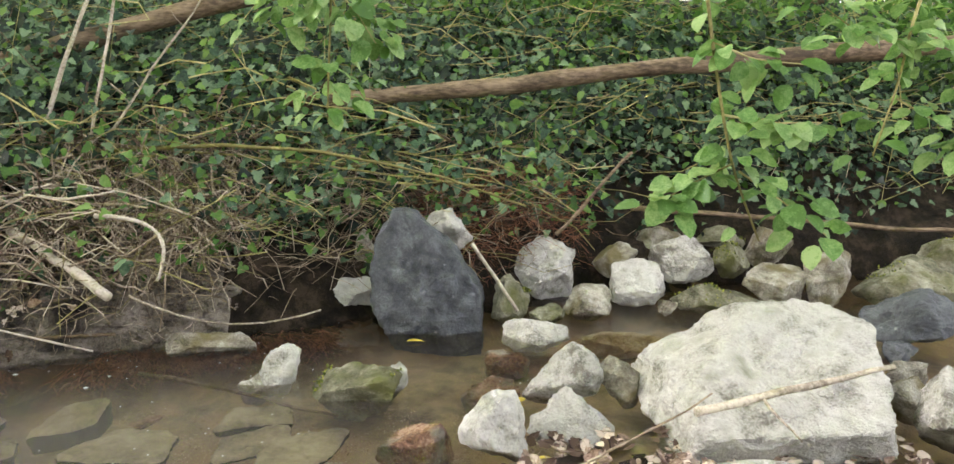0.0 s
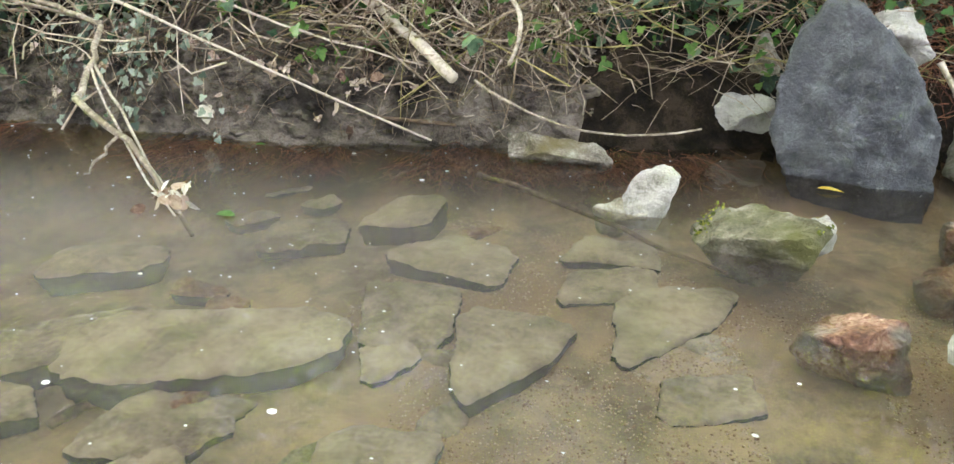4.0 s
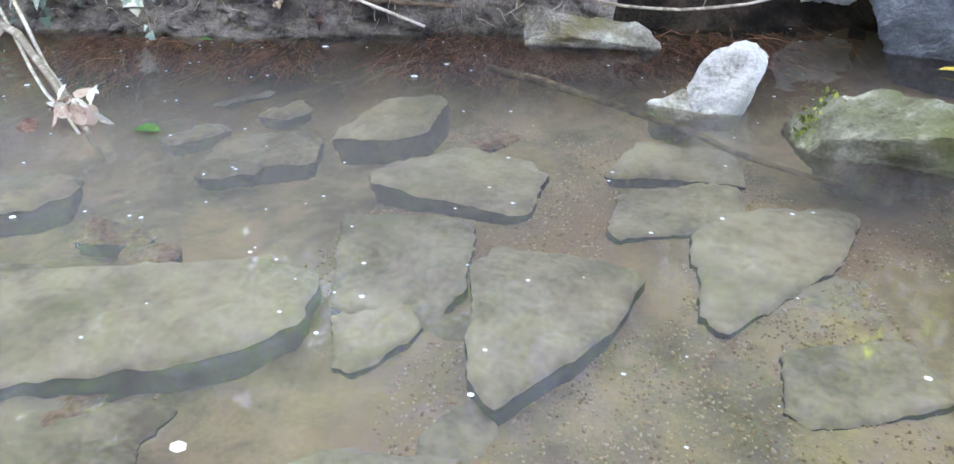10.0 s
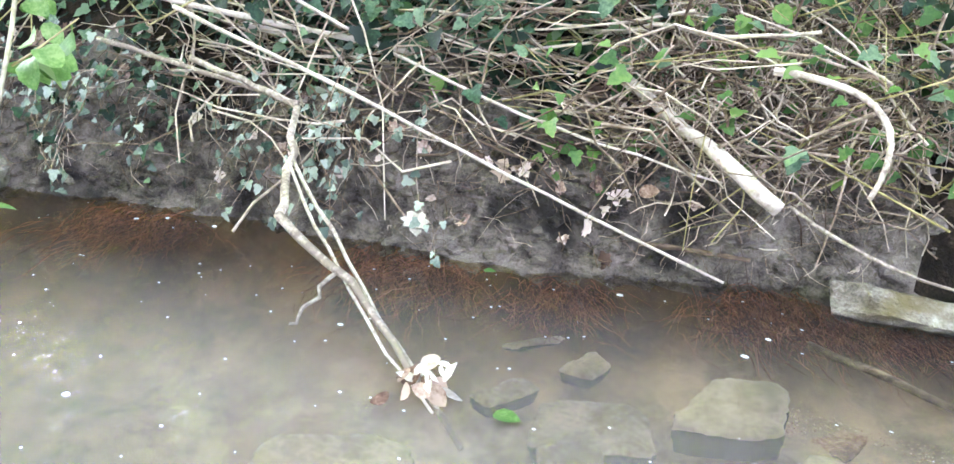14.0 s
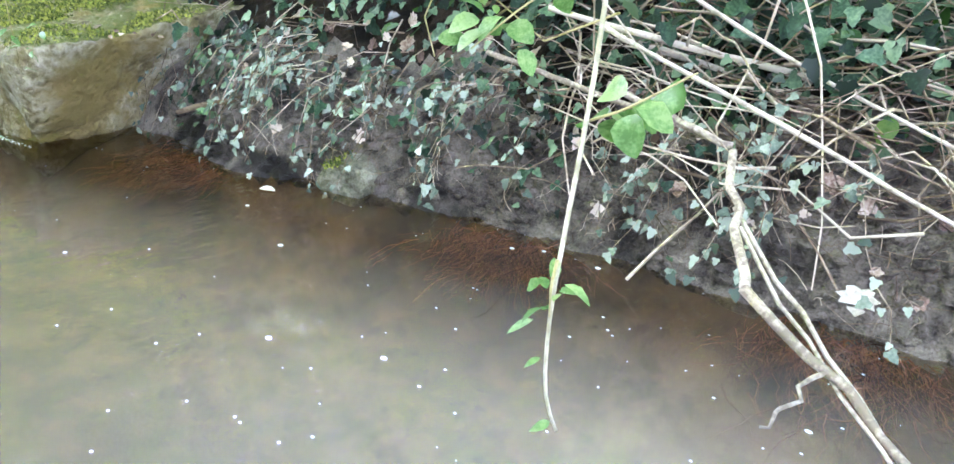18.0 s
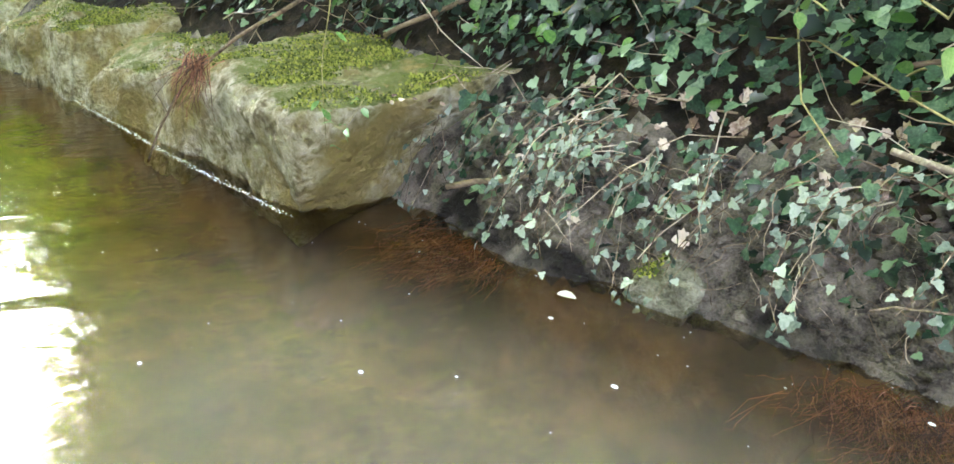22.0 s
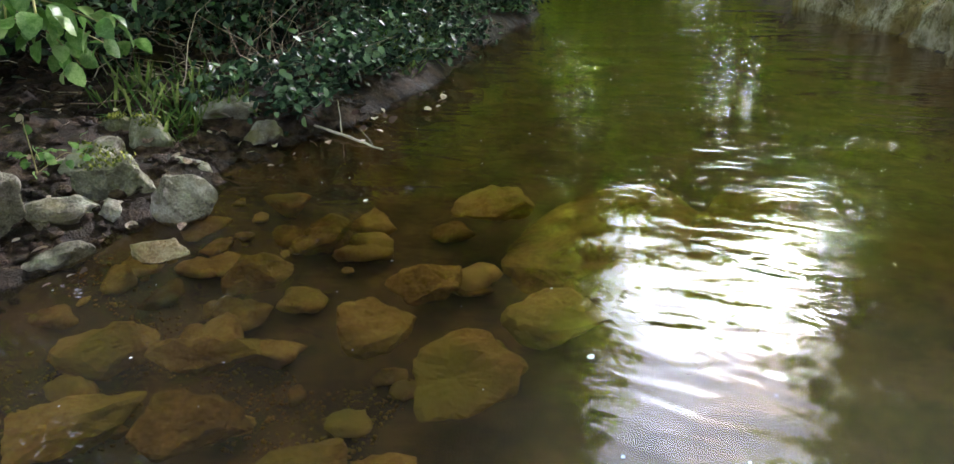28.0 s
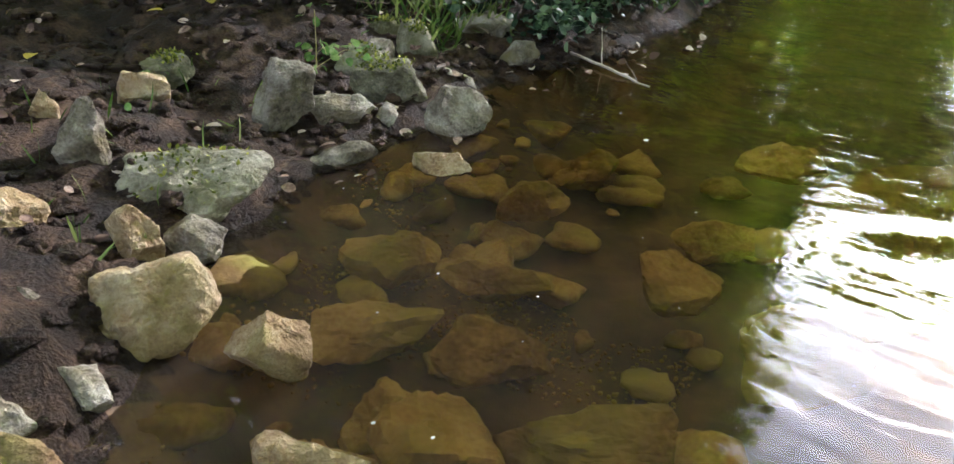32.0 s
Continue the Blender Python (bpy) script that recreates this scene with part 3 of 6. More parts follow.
# leaf outlines: x across, y from stalk to tip
def leaf_shape(kind):
    if kind == "ivy":
        o = [(0, 0), (0.32, -0.08), (0.50, 0.22), (0.30, 0.36), (0.30, 0.62), (0, 1.0)]
    elif kind == "maple":
        o = [(0, 0), (0.24, -0.10), (0.50, -0.03), (0.47, 0.14), (0.80, 0.28), (0.58, 0.42), (0.64, 0.64), (0.36, 0.60), (0.30, 0.80), (0, 1.05)]
    elif kind == "broad":
        o = [(0, 0), (0.16, -0.08), (0.34, -0.10), (0.44, 0.0), (0.66, 0.06), (0.60, 0.16), (0.78, 0.30), (0.60, 0.34), (0.40, 0.40), (0.46, 0.52), (0.54, 0.66), (0.36, 0.67), (0.24, 0.72), (0.15, 0.88), (0, 1.05)]
    elif kind == "blade":
        o = [(0, 0), (0.04, 0.3), (0.03, 0.7), (0, 1.0)]
    elif kind == "long":
        o = [(0, 0), (0.14, 0.18), (0.19, 0.45), (0.12, 0.75), (0, 1.0)]
    elif kind == "card":
        o = [(0, 0), (0.34, 0.45), (0, 1.0)]
    else:
        o = [(0, 0), (0.22, 0.10), (0.36, 0.34), (0.34, 0.62), (0.18, 0.86), (0, 1.0)]
    right = o
    mids = [(0, y) for x, y in o[1:-1]]
    v, f = [], []
    n = len(o)
    curl = 0.16
    fold = 0.05 if kind == "broad" else 0.22
    for x, y in right:
        v.append((x, y, fold * x - curl * (y - 0.3) ** 2))
    for x, y in mids:
        v.append((0, max(y, 0.02), -curl * (max(y, 0.02) - 0.3) ** 2))
    for x, y in right[1:-1]:
        v.append((-x, y, fold * x - curl * (y - 0.3) ** 2))
    m = n
    l = n + n - 2
    f.append((0, 1, m))
    f.append((0, m, l))
    for i in range(1, n - 2):
        f.append((i, i + 1, m + i, m + i - 1))
        f.append((m + i - 1, m + i, l + i, l + i - 1))
    f.append((n - 2, n - 1, m + n - 3))
    f.append((m + n - 3, n - 1, l + n - 3))
    return np.array(v, float), f


SHAPES = {k: leaf_shape(k) for k in ("ivy", "maple", "broad", "ovate", "long", "blade", "card")}


def leaf_cloud(kind, places, sizes, normals, tips, seed=0, jitter=0.0):
    """Many leaves as one vertex and face list; normals and tips: arrays of directions."""
    v0, f0 = SHAPES[kind]
    p, z, y = (np.asarray(a, float) for a in (places, normals, tips))
    z = z / np.linalg.norm(z, axis=1)[:, None]
    y = y - z * np.sum(y * z, axis=1)[:, None]
    y = y / np.maximum(np.linalg.norm(y, axis=1), 1e-6)[:, None]
    x = np.cross(y, z)
    s = np.asarray(sizes)[:, None, None]
    v = p[:, None] + s * (v0[None, :, :1] * x[:, None] + v0[None, :, 1:2] * y[:, None] + v0[None, :, 2:] * z[:, None])
    n = len(v0)
    faces = [tuple(i + k * n for i in q) for k in range(len(p)) for q in f0]
    return v.reshape(-1, 3), faces


def stuff(name, label, category, parts, material, smooth=True):
    v, f = parts
    ob = new(name, mesh_of(name, v, f, material, smooth))
    return tagged(ob, label, category, "", "stuff")


# ---------------- ground, bed and water ----------------
NORTH = [(-60, -6.0), (-30, -4.0), (-20, -2.2), (-14, -0.1), (-12.5, 0.35), (-10.6, 0.95), (-8.6, 1.55), (-7.3, 1.95), (-6.2, 2.35), (-5.2, 2.55),
         (-4.5, 2.85), (-3.9, 3.05), (-3.2, 3.15), (-2.5, 3.30), (-1.9, 3.58), (-1.1, 3.95), (-0.4, 4.25), (1.0, 4.75), (2.5, 5.0), (8, 5.6), (60, 9)]
SOUTH = [(-60, -11), (-30, -8.0), (-20, -6.0), (-14, -3.6), (-11.9, -2.75), (-10.2, -2.5), (-8.4, -2.15), (-7.2, -2.0), (-6.7, -2.2), (-6.1, -2.0), (-5.6, -2.0),
         (-5.2, -1.9), (-4.8, -1.75), (-4.55, -1.6), (-4.3, -1.35), (-4.0, -0.8), (-3.6, -0.2), (-3.0, 0.25), (-2.0, 0.6), (-1.2, 0.75), (-0.6, 1.0), (-0.1, 1.7),
         (0.25, 2.2), (0.7, 2.45), (1.6, 2.3), (2.4, 2.2), (8, 2.0), (60, 0)]


def line(table, x):
    a = np.array(table)
    return np.interp(x, a[:, 0], a[:, 1])


def smooth(e0, e1, x):
    t = np.clip((x - e0) / (e1 - e0), 0, 1)
    return t * t * (3 - 2 * t)


def wave(x, y, k, seed):
    return np.array([noise.noise(Vector((a * k, b * k, seed))) for a, b in zip(np.ravel(x), np.ravel(y))]).reshape(np.shape(x))


def ground_height(x, y, rough=True):
    x, y = np.asarray(x, float), np.asarray(y, float)
    yn, ys = line(NORTH, x), line(SOUTH, x)
    dn, dso = y - yn, ys - y
    # bank on the far side: a low mud step, then a steep slope that eases off
    zn = 0.30 * smooth(-0.02, 0.22, dn) + 0.80 * np.clip(dn - 0.22, 0, 1.3) + 0.30 * np.clip(dn - 1.52, 0, 4) + 0.06 * np.clip(dn - 5.5, 0, 60)
    zs = 0.05 * smooth(-0.02, 0.15, dso) + 0.22 * np.clip(dso - 0.05, 0, 2.0) + 0.35 * np.clip(dso - 2.05, 0, 3) + 0.05 * np.clip(dso - 5, 0, 60)
    inside = np.minimum(-dn, -dso)
    shallow = np.interp(x, [-9, -5, -3, -1.5, -0.6, 0.6, 3], [0.28, 0.28, 0.28, 0.145, 0.135, 0.13, 0.14])
    bed = -shallow * smooth(-0.05, 0.55, inside)
    z = np.where(dn > 0, zn, np.where(dso > 0, zs, bed))
    if rough:
        land = smooth(-0.2, 0.1, np.maximum(dn, dso))
        z = z + (0.035 + 0.09 * land) * wave(x, y, 1.6, 3.0) * np.where(inside > 0, 0.5, 1) + (0.012 + 0.045 * land) * wave(x, y, 5.5, 9.0) + (0.005 + 0.026 * land) * wave(x, y, 15.0, 5.0)
    return z


def axis(stops):
    out = []
    for (a, b, s) in stops:
        out.extend(np.arange(a, b - 1e-6, s))
    out.append(stops[-1][1])
    return np.array(out)


def build_ground():
    xs = axis([(-400, -60, 40), (-60, -20, 2.0), (-20, -13, 0.3), (-13, 3.2, 0.055), (3.2, 8, 0.3), (8, 40, 3), (40, 400, 40)])
    ys = axis([(-400, -40, 40), (-40, -8, 2.0), (-8, -3.4, 0.25), (-3.4, 6.4, 0.055), (6.4, 10, 0.25), (10, 40, 3), (40, 400, 40)])
    gx, gy = np.meshgrid(xs, ys)
    gz = ground_height(gx, gy)
    v = np.stack([gx.ravel(), gy.ravel(), gz.ravel()], axis=1)
    w, h = len(xs), len(ys)
    i = (np.arange(h - 1)[:, None] * w + np.arange(w - 1)[None]).ravel()
    quads = np.stack([i, i + 1, i + 1 + w, i + w], axis=1)
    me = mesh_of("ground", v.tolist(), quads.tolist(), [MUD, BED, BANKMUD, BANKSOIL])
    under = v[quads, 2].mean(axis=1) < -0.015
    cx, cy = v[quads, 0].mean(axis=1), v[quads, 1].mean(axis=1)
    north = cy > (line(NORTH, cx) + line(SOUTH, cx)) / 2
    # upper banks and the far bank by the weir get the shade-darkened soil
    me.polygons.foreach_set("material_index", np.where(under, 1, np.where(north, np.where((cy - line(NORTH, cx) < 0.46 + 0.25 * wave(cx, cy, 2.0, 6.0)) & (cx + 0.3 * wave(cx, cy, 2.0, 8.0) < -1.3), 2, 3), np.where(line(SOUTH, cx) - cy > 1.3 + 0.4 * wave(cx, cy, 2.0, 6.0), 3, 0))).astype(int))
    px, py = v[:, 0], v[:, 1]
    # rust film upstream and along the far bank, where it also paints the water's dark edge
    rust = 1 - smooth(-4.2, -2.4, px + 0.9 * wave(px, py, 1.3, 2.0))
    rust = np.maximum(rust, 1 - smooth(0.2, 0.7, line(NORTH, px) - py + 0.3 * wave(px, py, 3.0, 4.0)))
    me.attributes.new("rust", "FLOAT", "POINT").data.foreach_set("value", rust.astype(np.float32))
    me.update()
    ob = new("ground", me)
    tagged(ob, "dark muddy stream banks and silty gravel bed", "ground", "", "structure")


build_ground()
wv = [(-60, -14, 0), (14, -14, 0), (14, 14, 0), (-60, 14, 0)]
water = new("water", mesh_of("water", wv, [(0, 1, 2, 3)], WATER))
tagged(water, "murky brown shallow stream water with ripples", "water", "", "structure")


def plate_mesh(name, length, wl, wr, leanl, leanr, seed, material, side, thick=0.10):
    """A broken plate of layered stone lying along x: its two end edges have their own widths and slants (degrees);
    chipped corners, an uneven silted top and a stepped, undercut rim."""
    r = np.random.default_rng(seed)
    q = []
    for sx, w, lean in ((-1, wl, leanl), (1, wr, leanr)):
        d = np.array([math.cos(radians(lean)), math.sin(radians(lean))]) * w / 2
        e = np.array([sx * length / 2, 0.0])
        q.append((e - d, e + d) if sx < 0 else (e + d, e - d))
    c = [q[0][0], q[1][1], q[1][0], q[0][1]]
    pts = []
    for k in range(4):
        a, b, nx = c[k], c[(k + 1) % 4], c[(k + 2) % 4]
        chip = r.uniform(0.05, 0.22)
        pts += [b + (a - b) * chip, b + (nx - b) * r.uniform(0.05, 0.22)]
    pts = np.array(pts)
    seg = np.linalg.norm(np.roll(pts, -1, 0) - pts, axis=1)
    m = 72
    along = np.concatenate([[0], np.cumsum(seg)])
    t = np.linspace(0, along[-1], m, endpoint=False)
    loop = np.vstack([pts, pts[:1]])
    out = np.stack([np.interp(t, along, loop[:, 0]), np.interp(t, along, loop[:, 1])], 1)
    size = max(length, wl, wr)
    for k in range(m):
        w = Vector((out[k, 0] / size * 6, out[k, 1] / size * 6, seed))
        out[k] *= 1 + 0.06 * noise.noise(w) + 0.05 * noise.noise(w * 3) + 0.03 * noise.noise(w * 9)
    rings = []
    for sc, z in ((0.2, 0), (0.4, 0), (0.6, 0), (0.78, 0), (0.9, -0.002), (0.97, -0.005), (1.0, -0.012), (1.005, -thick * 0.3), (0.96, -thick * 0.4), (0.955, -thick * 0.65), (0.90, -thick * 0.72), (0.88, -thick)):
        ring = []
        for k in range(m):
            x, y = out[k] * sc
            h = 0.016 * noise.noise(Vector((x * 6, y * 6, seed))) + 0.008 * noise.noise(Vector((x * 20, y * 20, seed))) + 0.004 * noise.noise(Vector((x * 55, y * 55, seed)))
            ring.append((x, y, z + h * (1 if z > -0.02 else 0.6)))
        rings.append(ring)
    verts = [(0, 0, 0.0)] + [v for ring in rings for v in ring]
    faces = [(0, 1 + i, 1 + (i + 1) % m) for i in range(m)]
    for k in range(len(rings) - 1):
        for i in range(m):
            b, d = 1 + k * m + i, 1 + k * m + (i + 1) % m
            faces.append((b, b + m, d + m, d))
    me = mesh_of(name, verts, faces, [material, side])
    # rim and underside rings take the painted shade colour
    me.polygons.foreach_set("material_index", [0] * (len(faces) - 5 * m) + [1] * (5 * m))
    return me


def plate(label, x, y, z, length, turn, wl, leanl, wr, leanr, seed, material, thick=0.10, tilt=(0, 0)):
    ob = new("flat_stone", plate_mesh("flat_stone", length * 1.2, wl * 1.2, wr * 1.2, leanl, leanr, seed, material, SLABSHADE, thick))
    ob.matrix_world = pose(x, y, z, tilt[0], tilt[1], turn)
    return tagged(ob, label, "stone", "slabs on the stream bed")


# ---------------- stones of the weir ----------------
G = "stones in the stream"
block("large dark slate boulder standing in the stream", (-0.25, 4.02, 0.25),
      [((-0.43, 4, 0.66), (-0.85, 0.0, 0.5)), ((-0.54, 4, 0.25), (-1.0, 0.0, 0.05)), ((-0.54, 4, 0.15), (-0.88, 0, -0.45)), ((-0.36, 4, 0.67), (0.1, 0.1, 1.0)), ((-0.26, 4, 0.63), (0.66, 0.1, 0.75)),
       ((-0.09, 4, 0.49), (0.86, 0.05, 0.5)), ((0.08, 4, 0.15), (1.0, 0.0, 0.0)), ((-0.2, 4, -0.2), (0, 0, -1)), ((-0.3, 3.86, 0.25), (-0.12, -1.0, 0.22)), ((-0.1, 3.86, 0.1), (0.30, -0.95, 0.12)),
       ((-0.3, 3.84, 0.05), (-0.1, -0.95, -0.25)), ((-0.25, 4.22, 0.2), (0, 1, 0.1))], DARKROCK, 11, 6, 0.017, name="dark_boulder")
rock("huge pale limestone slab in the shallows", (1.22, 2.80, -0.12), (0.47, 0.42, 0.27), LIME, 5, (4, -2, 4), name="limestone_slab", category="boulder",
     planes=[((0.04, -0.62, 0.78), 0.50), ((0, -0.10, 0.99), 0.86), ((-0.7, 0.1, 0.7), 0.74), ((0.1, -0.93, 0.35), 0.80), ((0.75, -0.6, 0.1), 0.92)], cuts=1, box=True, level=6, rough=0.03)
for lab, p, s, m, sd, tn in (
    ("pale wedge of limestone in the shallows", (0.44, 3.05, -0.06), (0.175, 0.13, 0.150), LIME, 21, (0, 6, 8)),
    ("pale limestone block in the shallows", (0.43, 2.70, -0.07), (0.175, 0.11, 0.130), LIME, 22, (0, -4, -6)),
    ("whitish rounded limestone with green stains", (0.12, 2.54, -0.07), (0.13, 0.11, 0.155), LIME, 23, (0, 0, 12)),
    ("small grey-green limestone in the shallows", (0.70, 3.05, -0.06), (0.12, 0.09, 0.115), GREYROCK, 24, (0, 0, 10)),
    ("flat pale stone lying in clear water", (0.37, 3.80, -0.07), (0.19, 0.12, 0.085), LIME, 25, (0, 5, -6)),
    ("small white stone on the rusty bed", (-0.875, 3.23, -0.07), (0.09, 0.075, 0.125), LIME, 26, (0, 14, 20)),
    ("flat stone with green algae", (-0.49, 3.08, -0.13), (0.20, 0.16, 0.135), MOSSROCK, 27, (-6, 4, 12)),
    ("flat grey slab half under water", (-1.36, 3.66, -0.06), (0.24, 0.10, 0.075), GREYROCK, 28, (0, 4, 6)),
    ("pale limestone wedge beside the dark boulder", (-0.76, 4.28, -0.06), (0.22, 0.15, 0.15), LIME, 29, (0, -8, 8)),
    ("grey stone with an ochre patch at the bank", (-0.64, 4.42, 0.10), (0.085, 0.10, 0.19), GREYROCK, 30, (0, 0, 0)),
    ("pale stone perched behind the dark boulder", (-0.13, 4.40, 0.34), (0.17, 0.13, 0.14), LIME, 31, (0, 18, 0)),
    ("tawny limestone block at the far edge", (0.47, 4.58, -0.04), (0.21, 0.16, 0.215), LIME, 32, (0, 6, 10)),
    ("mossy stone under the tawny block", (0.23, 4.26, -0.06), (0.14, 0.12, 0.145), MOSSROCK, 33, (0, 0, 30)),
    ("dark pitted stone at the water's edge", (0.72, 4.22, -0.05), (0.145, 0.11, 0.112), GREYROCK, 34, (0, 0, 5)),
    ("small flat green stone in the water", (0.46, 4.16, -0.05), (0.11, 0.09, 0.065), MOSSROCK, 35, (0, 0, 0)),
    ("grey angular stone on the weir", (0.96, 4.70, 0.09), (0.14, 0.12, 0.12), GREYROCK, 36, (0, 0, 20)),
    ("pale angular stone on the weir", (1.06, 4.46, -0.03), (0.18, 0.13, 0.15), LIME, 37, (10, 10, -12)),
    ("light grey block on the weir", (1.38, 4.66, 0.07), (0.20, 0.15, 0.16), LIME, 38, (6, -8, 10)),
    ("mossy stone behind the weir", (1.76, 5.12, 0.15), (0.20, 0.15, 0.11), MOSSROCK, 39, (0, 0, 0)),
    ("brown-grey stone on the weir", (2.07, 4.92, 0.08), (0.17, 0.15, 0.15), GREYROCK, 40, (0, 10, 0)),
    ("pale stone with a sloping top", (1.86, 4.33, -0.04), (0.215, 0.15, 0.155), GREYROCK, 41, (0, 10, 8)),
    ("flat olive stone on the weir", (1.51, 4.30, -0.06), (0.28, 0.15, 0.115), MOSSROCK, 42, (0, 0, -6)),
    ("dark stone behind the weir", (1.32, 5.02, 0.17), (0.17, 0.13, 0.10), GREYROCK, 43, (0, 0, 0)),
    ("mossy round stone in the water", (2.75, 4.50, -0.05), (0.34, 0.24, 0.155), MOSSROCK, 44, (0, 0, 0)),
    ("dark slate stone in the water", (2.38, 3.75, -0.05), (0.26, 0.20, 0.155), DARKROCK, 45, (0, -8, 8)),
    ("brown stone near the mossy one", (2.17, 4.38, -0.04), (0.15, 0.15, 0.20), GREYROCK, 46, (0, 0, 20)),
    ("grey cobble beside the big slab", (2.0, 3.14, -0.05), (0.12, 0.10, 0.095), GREYROCK, 47, (0, 0, 0)),
    ("flat grey cobble beside the big slab", (1.86, 2.86, -0.06), (0.11, 0.09, 0.11), GREYROCK, 48, (0, 0, 30)),
    ("pale boulder at the near edge", (1.88, 2.58, -0.06), (0.14, 0.15, 0.18), LIME, 49, (0, 0, 0)),
    ("rust-stained rock just under water", (-0.18, 2.68, -0.19), (0.165, 0.12, 0.125), REDROCK, 50, (0, 6, 12)),
    ("ochre stone under clear water", (0.84, 3.84, -0.14), (0.24, 0.12, 0.07), OCHRE, 51, (0, 0, 0)),
    ("rust-brown stone under water", (0.20, 3.56, -0.15), (0.13, 0.11, 0.08), REDROCK, 52, (0, 0, 20)),
    ("dark mossy stone wedged in the weir", (1.74, 4.76, 0.05), (0.145, 0.12, 0.13), MOSSROCK, 54, (0, 0, 14)),
    ("small dark cobble behind the big slab", (2.16, 3.46, -0.04), (0.08, 0.07, 0.065), DARKROCK, 55, (0, 0, 0)),
    ("mossy stone at the far water's edge", (3.35, 5.0, -0.05), (0.22, 0.18, 0.16), MOSSROCK, 56, (0, 0, 0)),
    ("grey pebble on the weir", (1.20, 4.25, -0.02), (0.06, 0.05, 0.05), GREYROCK, 57, (0, 0, 0)),
    ("pale chip leaning on the algae stone", (-0.33, 3.12, -0.02), (0.075, 0.06, 0.075), LIME, 58, (0, 20, 0)),
    ("brown-stained stone under the white one", (-0.97, 3.22, -0.12), (0.10, 0.09, 0.085), GREYROCK, 59, (0, 0, 20)),
    ("brown stone with rusty film under water", (0.11, 3.18, -0.17), (0.14, 0.12, 0.085), REDROCK, 53, (0, 0, 0)),
):
    rock(lab, p, s, m, sd, tn, group=G, level=5 if max(s) > 0.16 else 4)

# ---------------- sunken slabs ----------------
plate("thick grey slab with a broken front edge under water", -1.76, 1.97, -0.065, 0.62, 31, 0.30, 84, 0.22, 79, 61, SILTSTONE, 0.16, (3, 0))
plate("angular silted slab with a dark broken edge", -1.03, 2.33, -0.085, 0.25, 29, 0.46, 85, 0.24, 55, 62, SILTSTONE, 0.11, (-2, 2))
plate("pale brown silted slab on the gravel", -1.38, 2.39, -0.105, 0.24, 20, 0.31, 99, 0.29, 91, 63, SILTSTONE, 0.10, (2, -2))
plate("small angular slab between larger ones", -1.32, 2.18, -0.115, 0.14, 56, 0.16, 69, 0.11, 77, 64, SILTSTONE, 0.08)
plate("long grey slab on the bed with a straight edge", -1.11, 1.71, -0.10, 0.21, 21, 0.36, 88, 0.36, 78, 65, SILTSTONE, 0.10, (0, 1))
plate("broad silted slab sloping into deeper water", -1.66, 1.71, -0.115, 0.25, 20, 0.24, 79, 0.23, 71, 66, SILTSTONE, 0.10, (-3, 2))
plate("square silted slab in the shallows", -1.53, 1.53, -0.11, 0.15, 50, 0.22, 88, 0.16, 85, 67, SILTSTONE, 0.09, (0, -3))
plate("narrow olive slab standing on edge", -1.27, 1.71, -0.10, 0.10, 70, 0.14, 42, 0.16, 32, 68, MOSSROCK, 0.08, (0, 9))
plate("wide flat slab lapped by silt", -0.66, 2.73, -0.11, 0.34, 44, 0.38, 62, 0.22, 40, 69, SILTSTONE, 0.10, (2, 0))
plate("low slab half buried in gravel", -0.56, 2.58, -0.135, 0.20, 20, 0.26, 58, 0.20, 71, 70, SILTSTONE, 0.07)
plate("yellowish sunken slab below the bank", -1.40, 2.80, -0.10, 0.30, 0, 0.30, 70, 0.26, 98, 71, SILTSTONE, 0.10, (-3, 3))
plate("thin grey slab edge near the white stone", -0.93, 3.03, -0.085, 0.25, 12, 0.17, 60, 0.15, 100, 72, SILTSTONE, 0.06, (4, 0))
plate("long layered slab near the white stone", -0.89, 2.84, -0.11, 0.27, 33, 0.19, 62, 0.15, 84, 73, SILTSTONE, 0.09, (3, 0))
plate("small silted slab beside the gravel", -0.93, 1.80, -0.125, 0.14, 72, 0.09, 55, 0.10, 60, 74, SILTSTONE, 0.07)
plate("brown slab beside the gravel", -0.84, 1.84, -0.125, 0.10, 3, 0.12, 98, 0.13, 81, 75, SILTSTONE, 0.07)
plate("pale slab close to the near shore", -0.52, 1.80, -0.095, 0.36, 26, 0.17, 95, 0.24, 66, 76, SILTSTONE, 0.09, (0, -2))
plate("upright grey stone rising from the bed", -1.72, 2.98, -0.055, 0.20, 12, 0.24, 60, 0.18, 84, 77, SILTSTONE, 0.15, (7, -4))
plate("long dim slab in the deep pool", -2.19, 1.87, -0.12, 0.42, 49, 0.23, 91, 0.18, 99, 78, SILTSTONE, 0.10)
plate("dim tan slab in the deep pool", -2.12, 1.60, -0.13, 0.17, 30, 0.18, 110, 0.13, 117, 79, SILTSTONE, 0.09)
plate("rounded silted slab near the pale stick", -1.46, 1.49, -0.135, 0.14, 18, 0.15, 78, 0.12, 97, 80, SILTSTONE, 0.08)
plate("greenish slab at the near shore", -1.24, 1.41, -0.10, 0.19, 33, 0.13, 70, 0.14, 110, 81, MOSSROCK, 0.09)
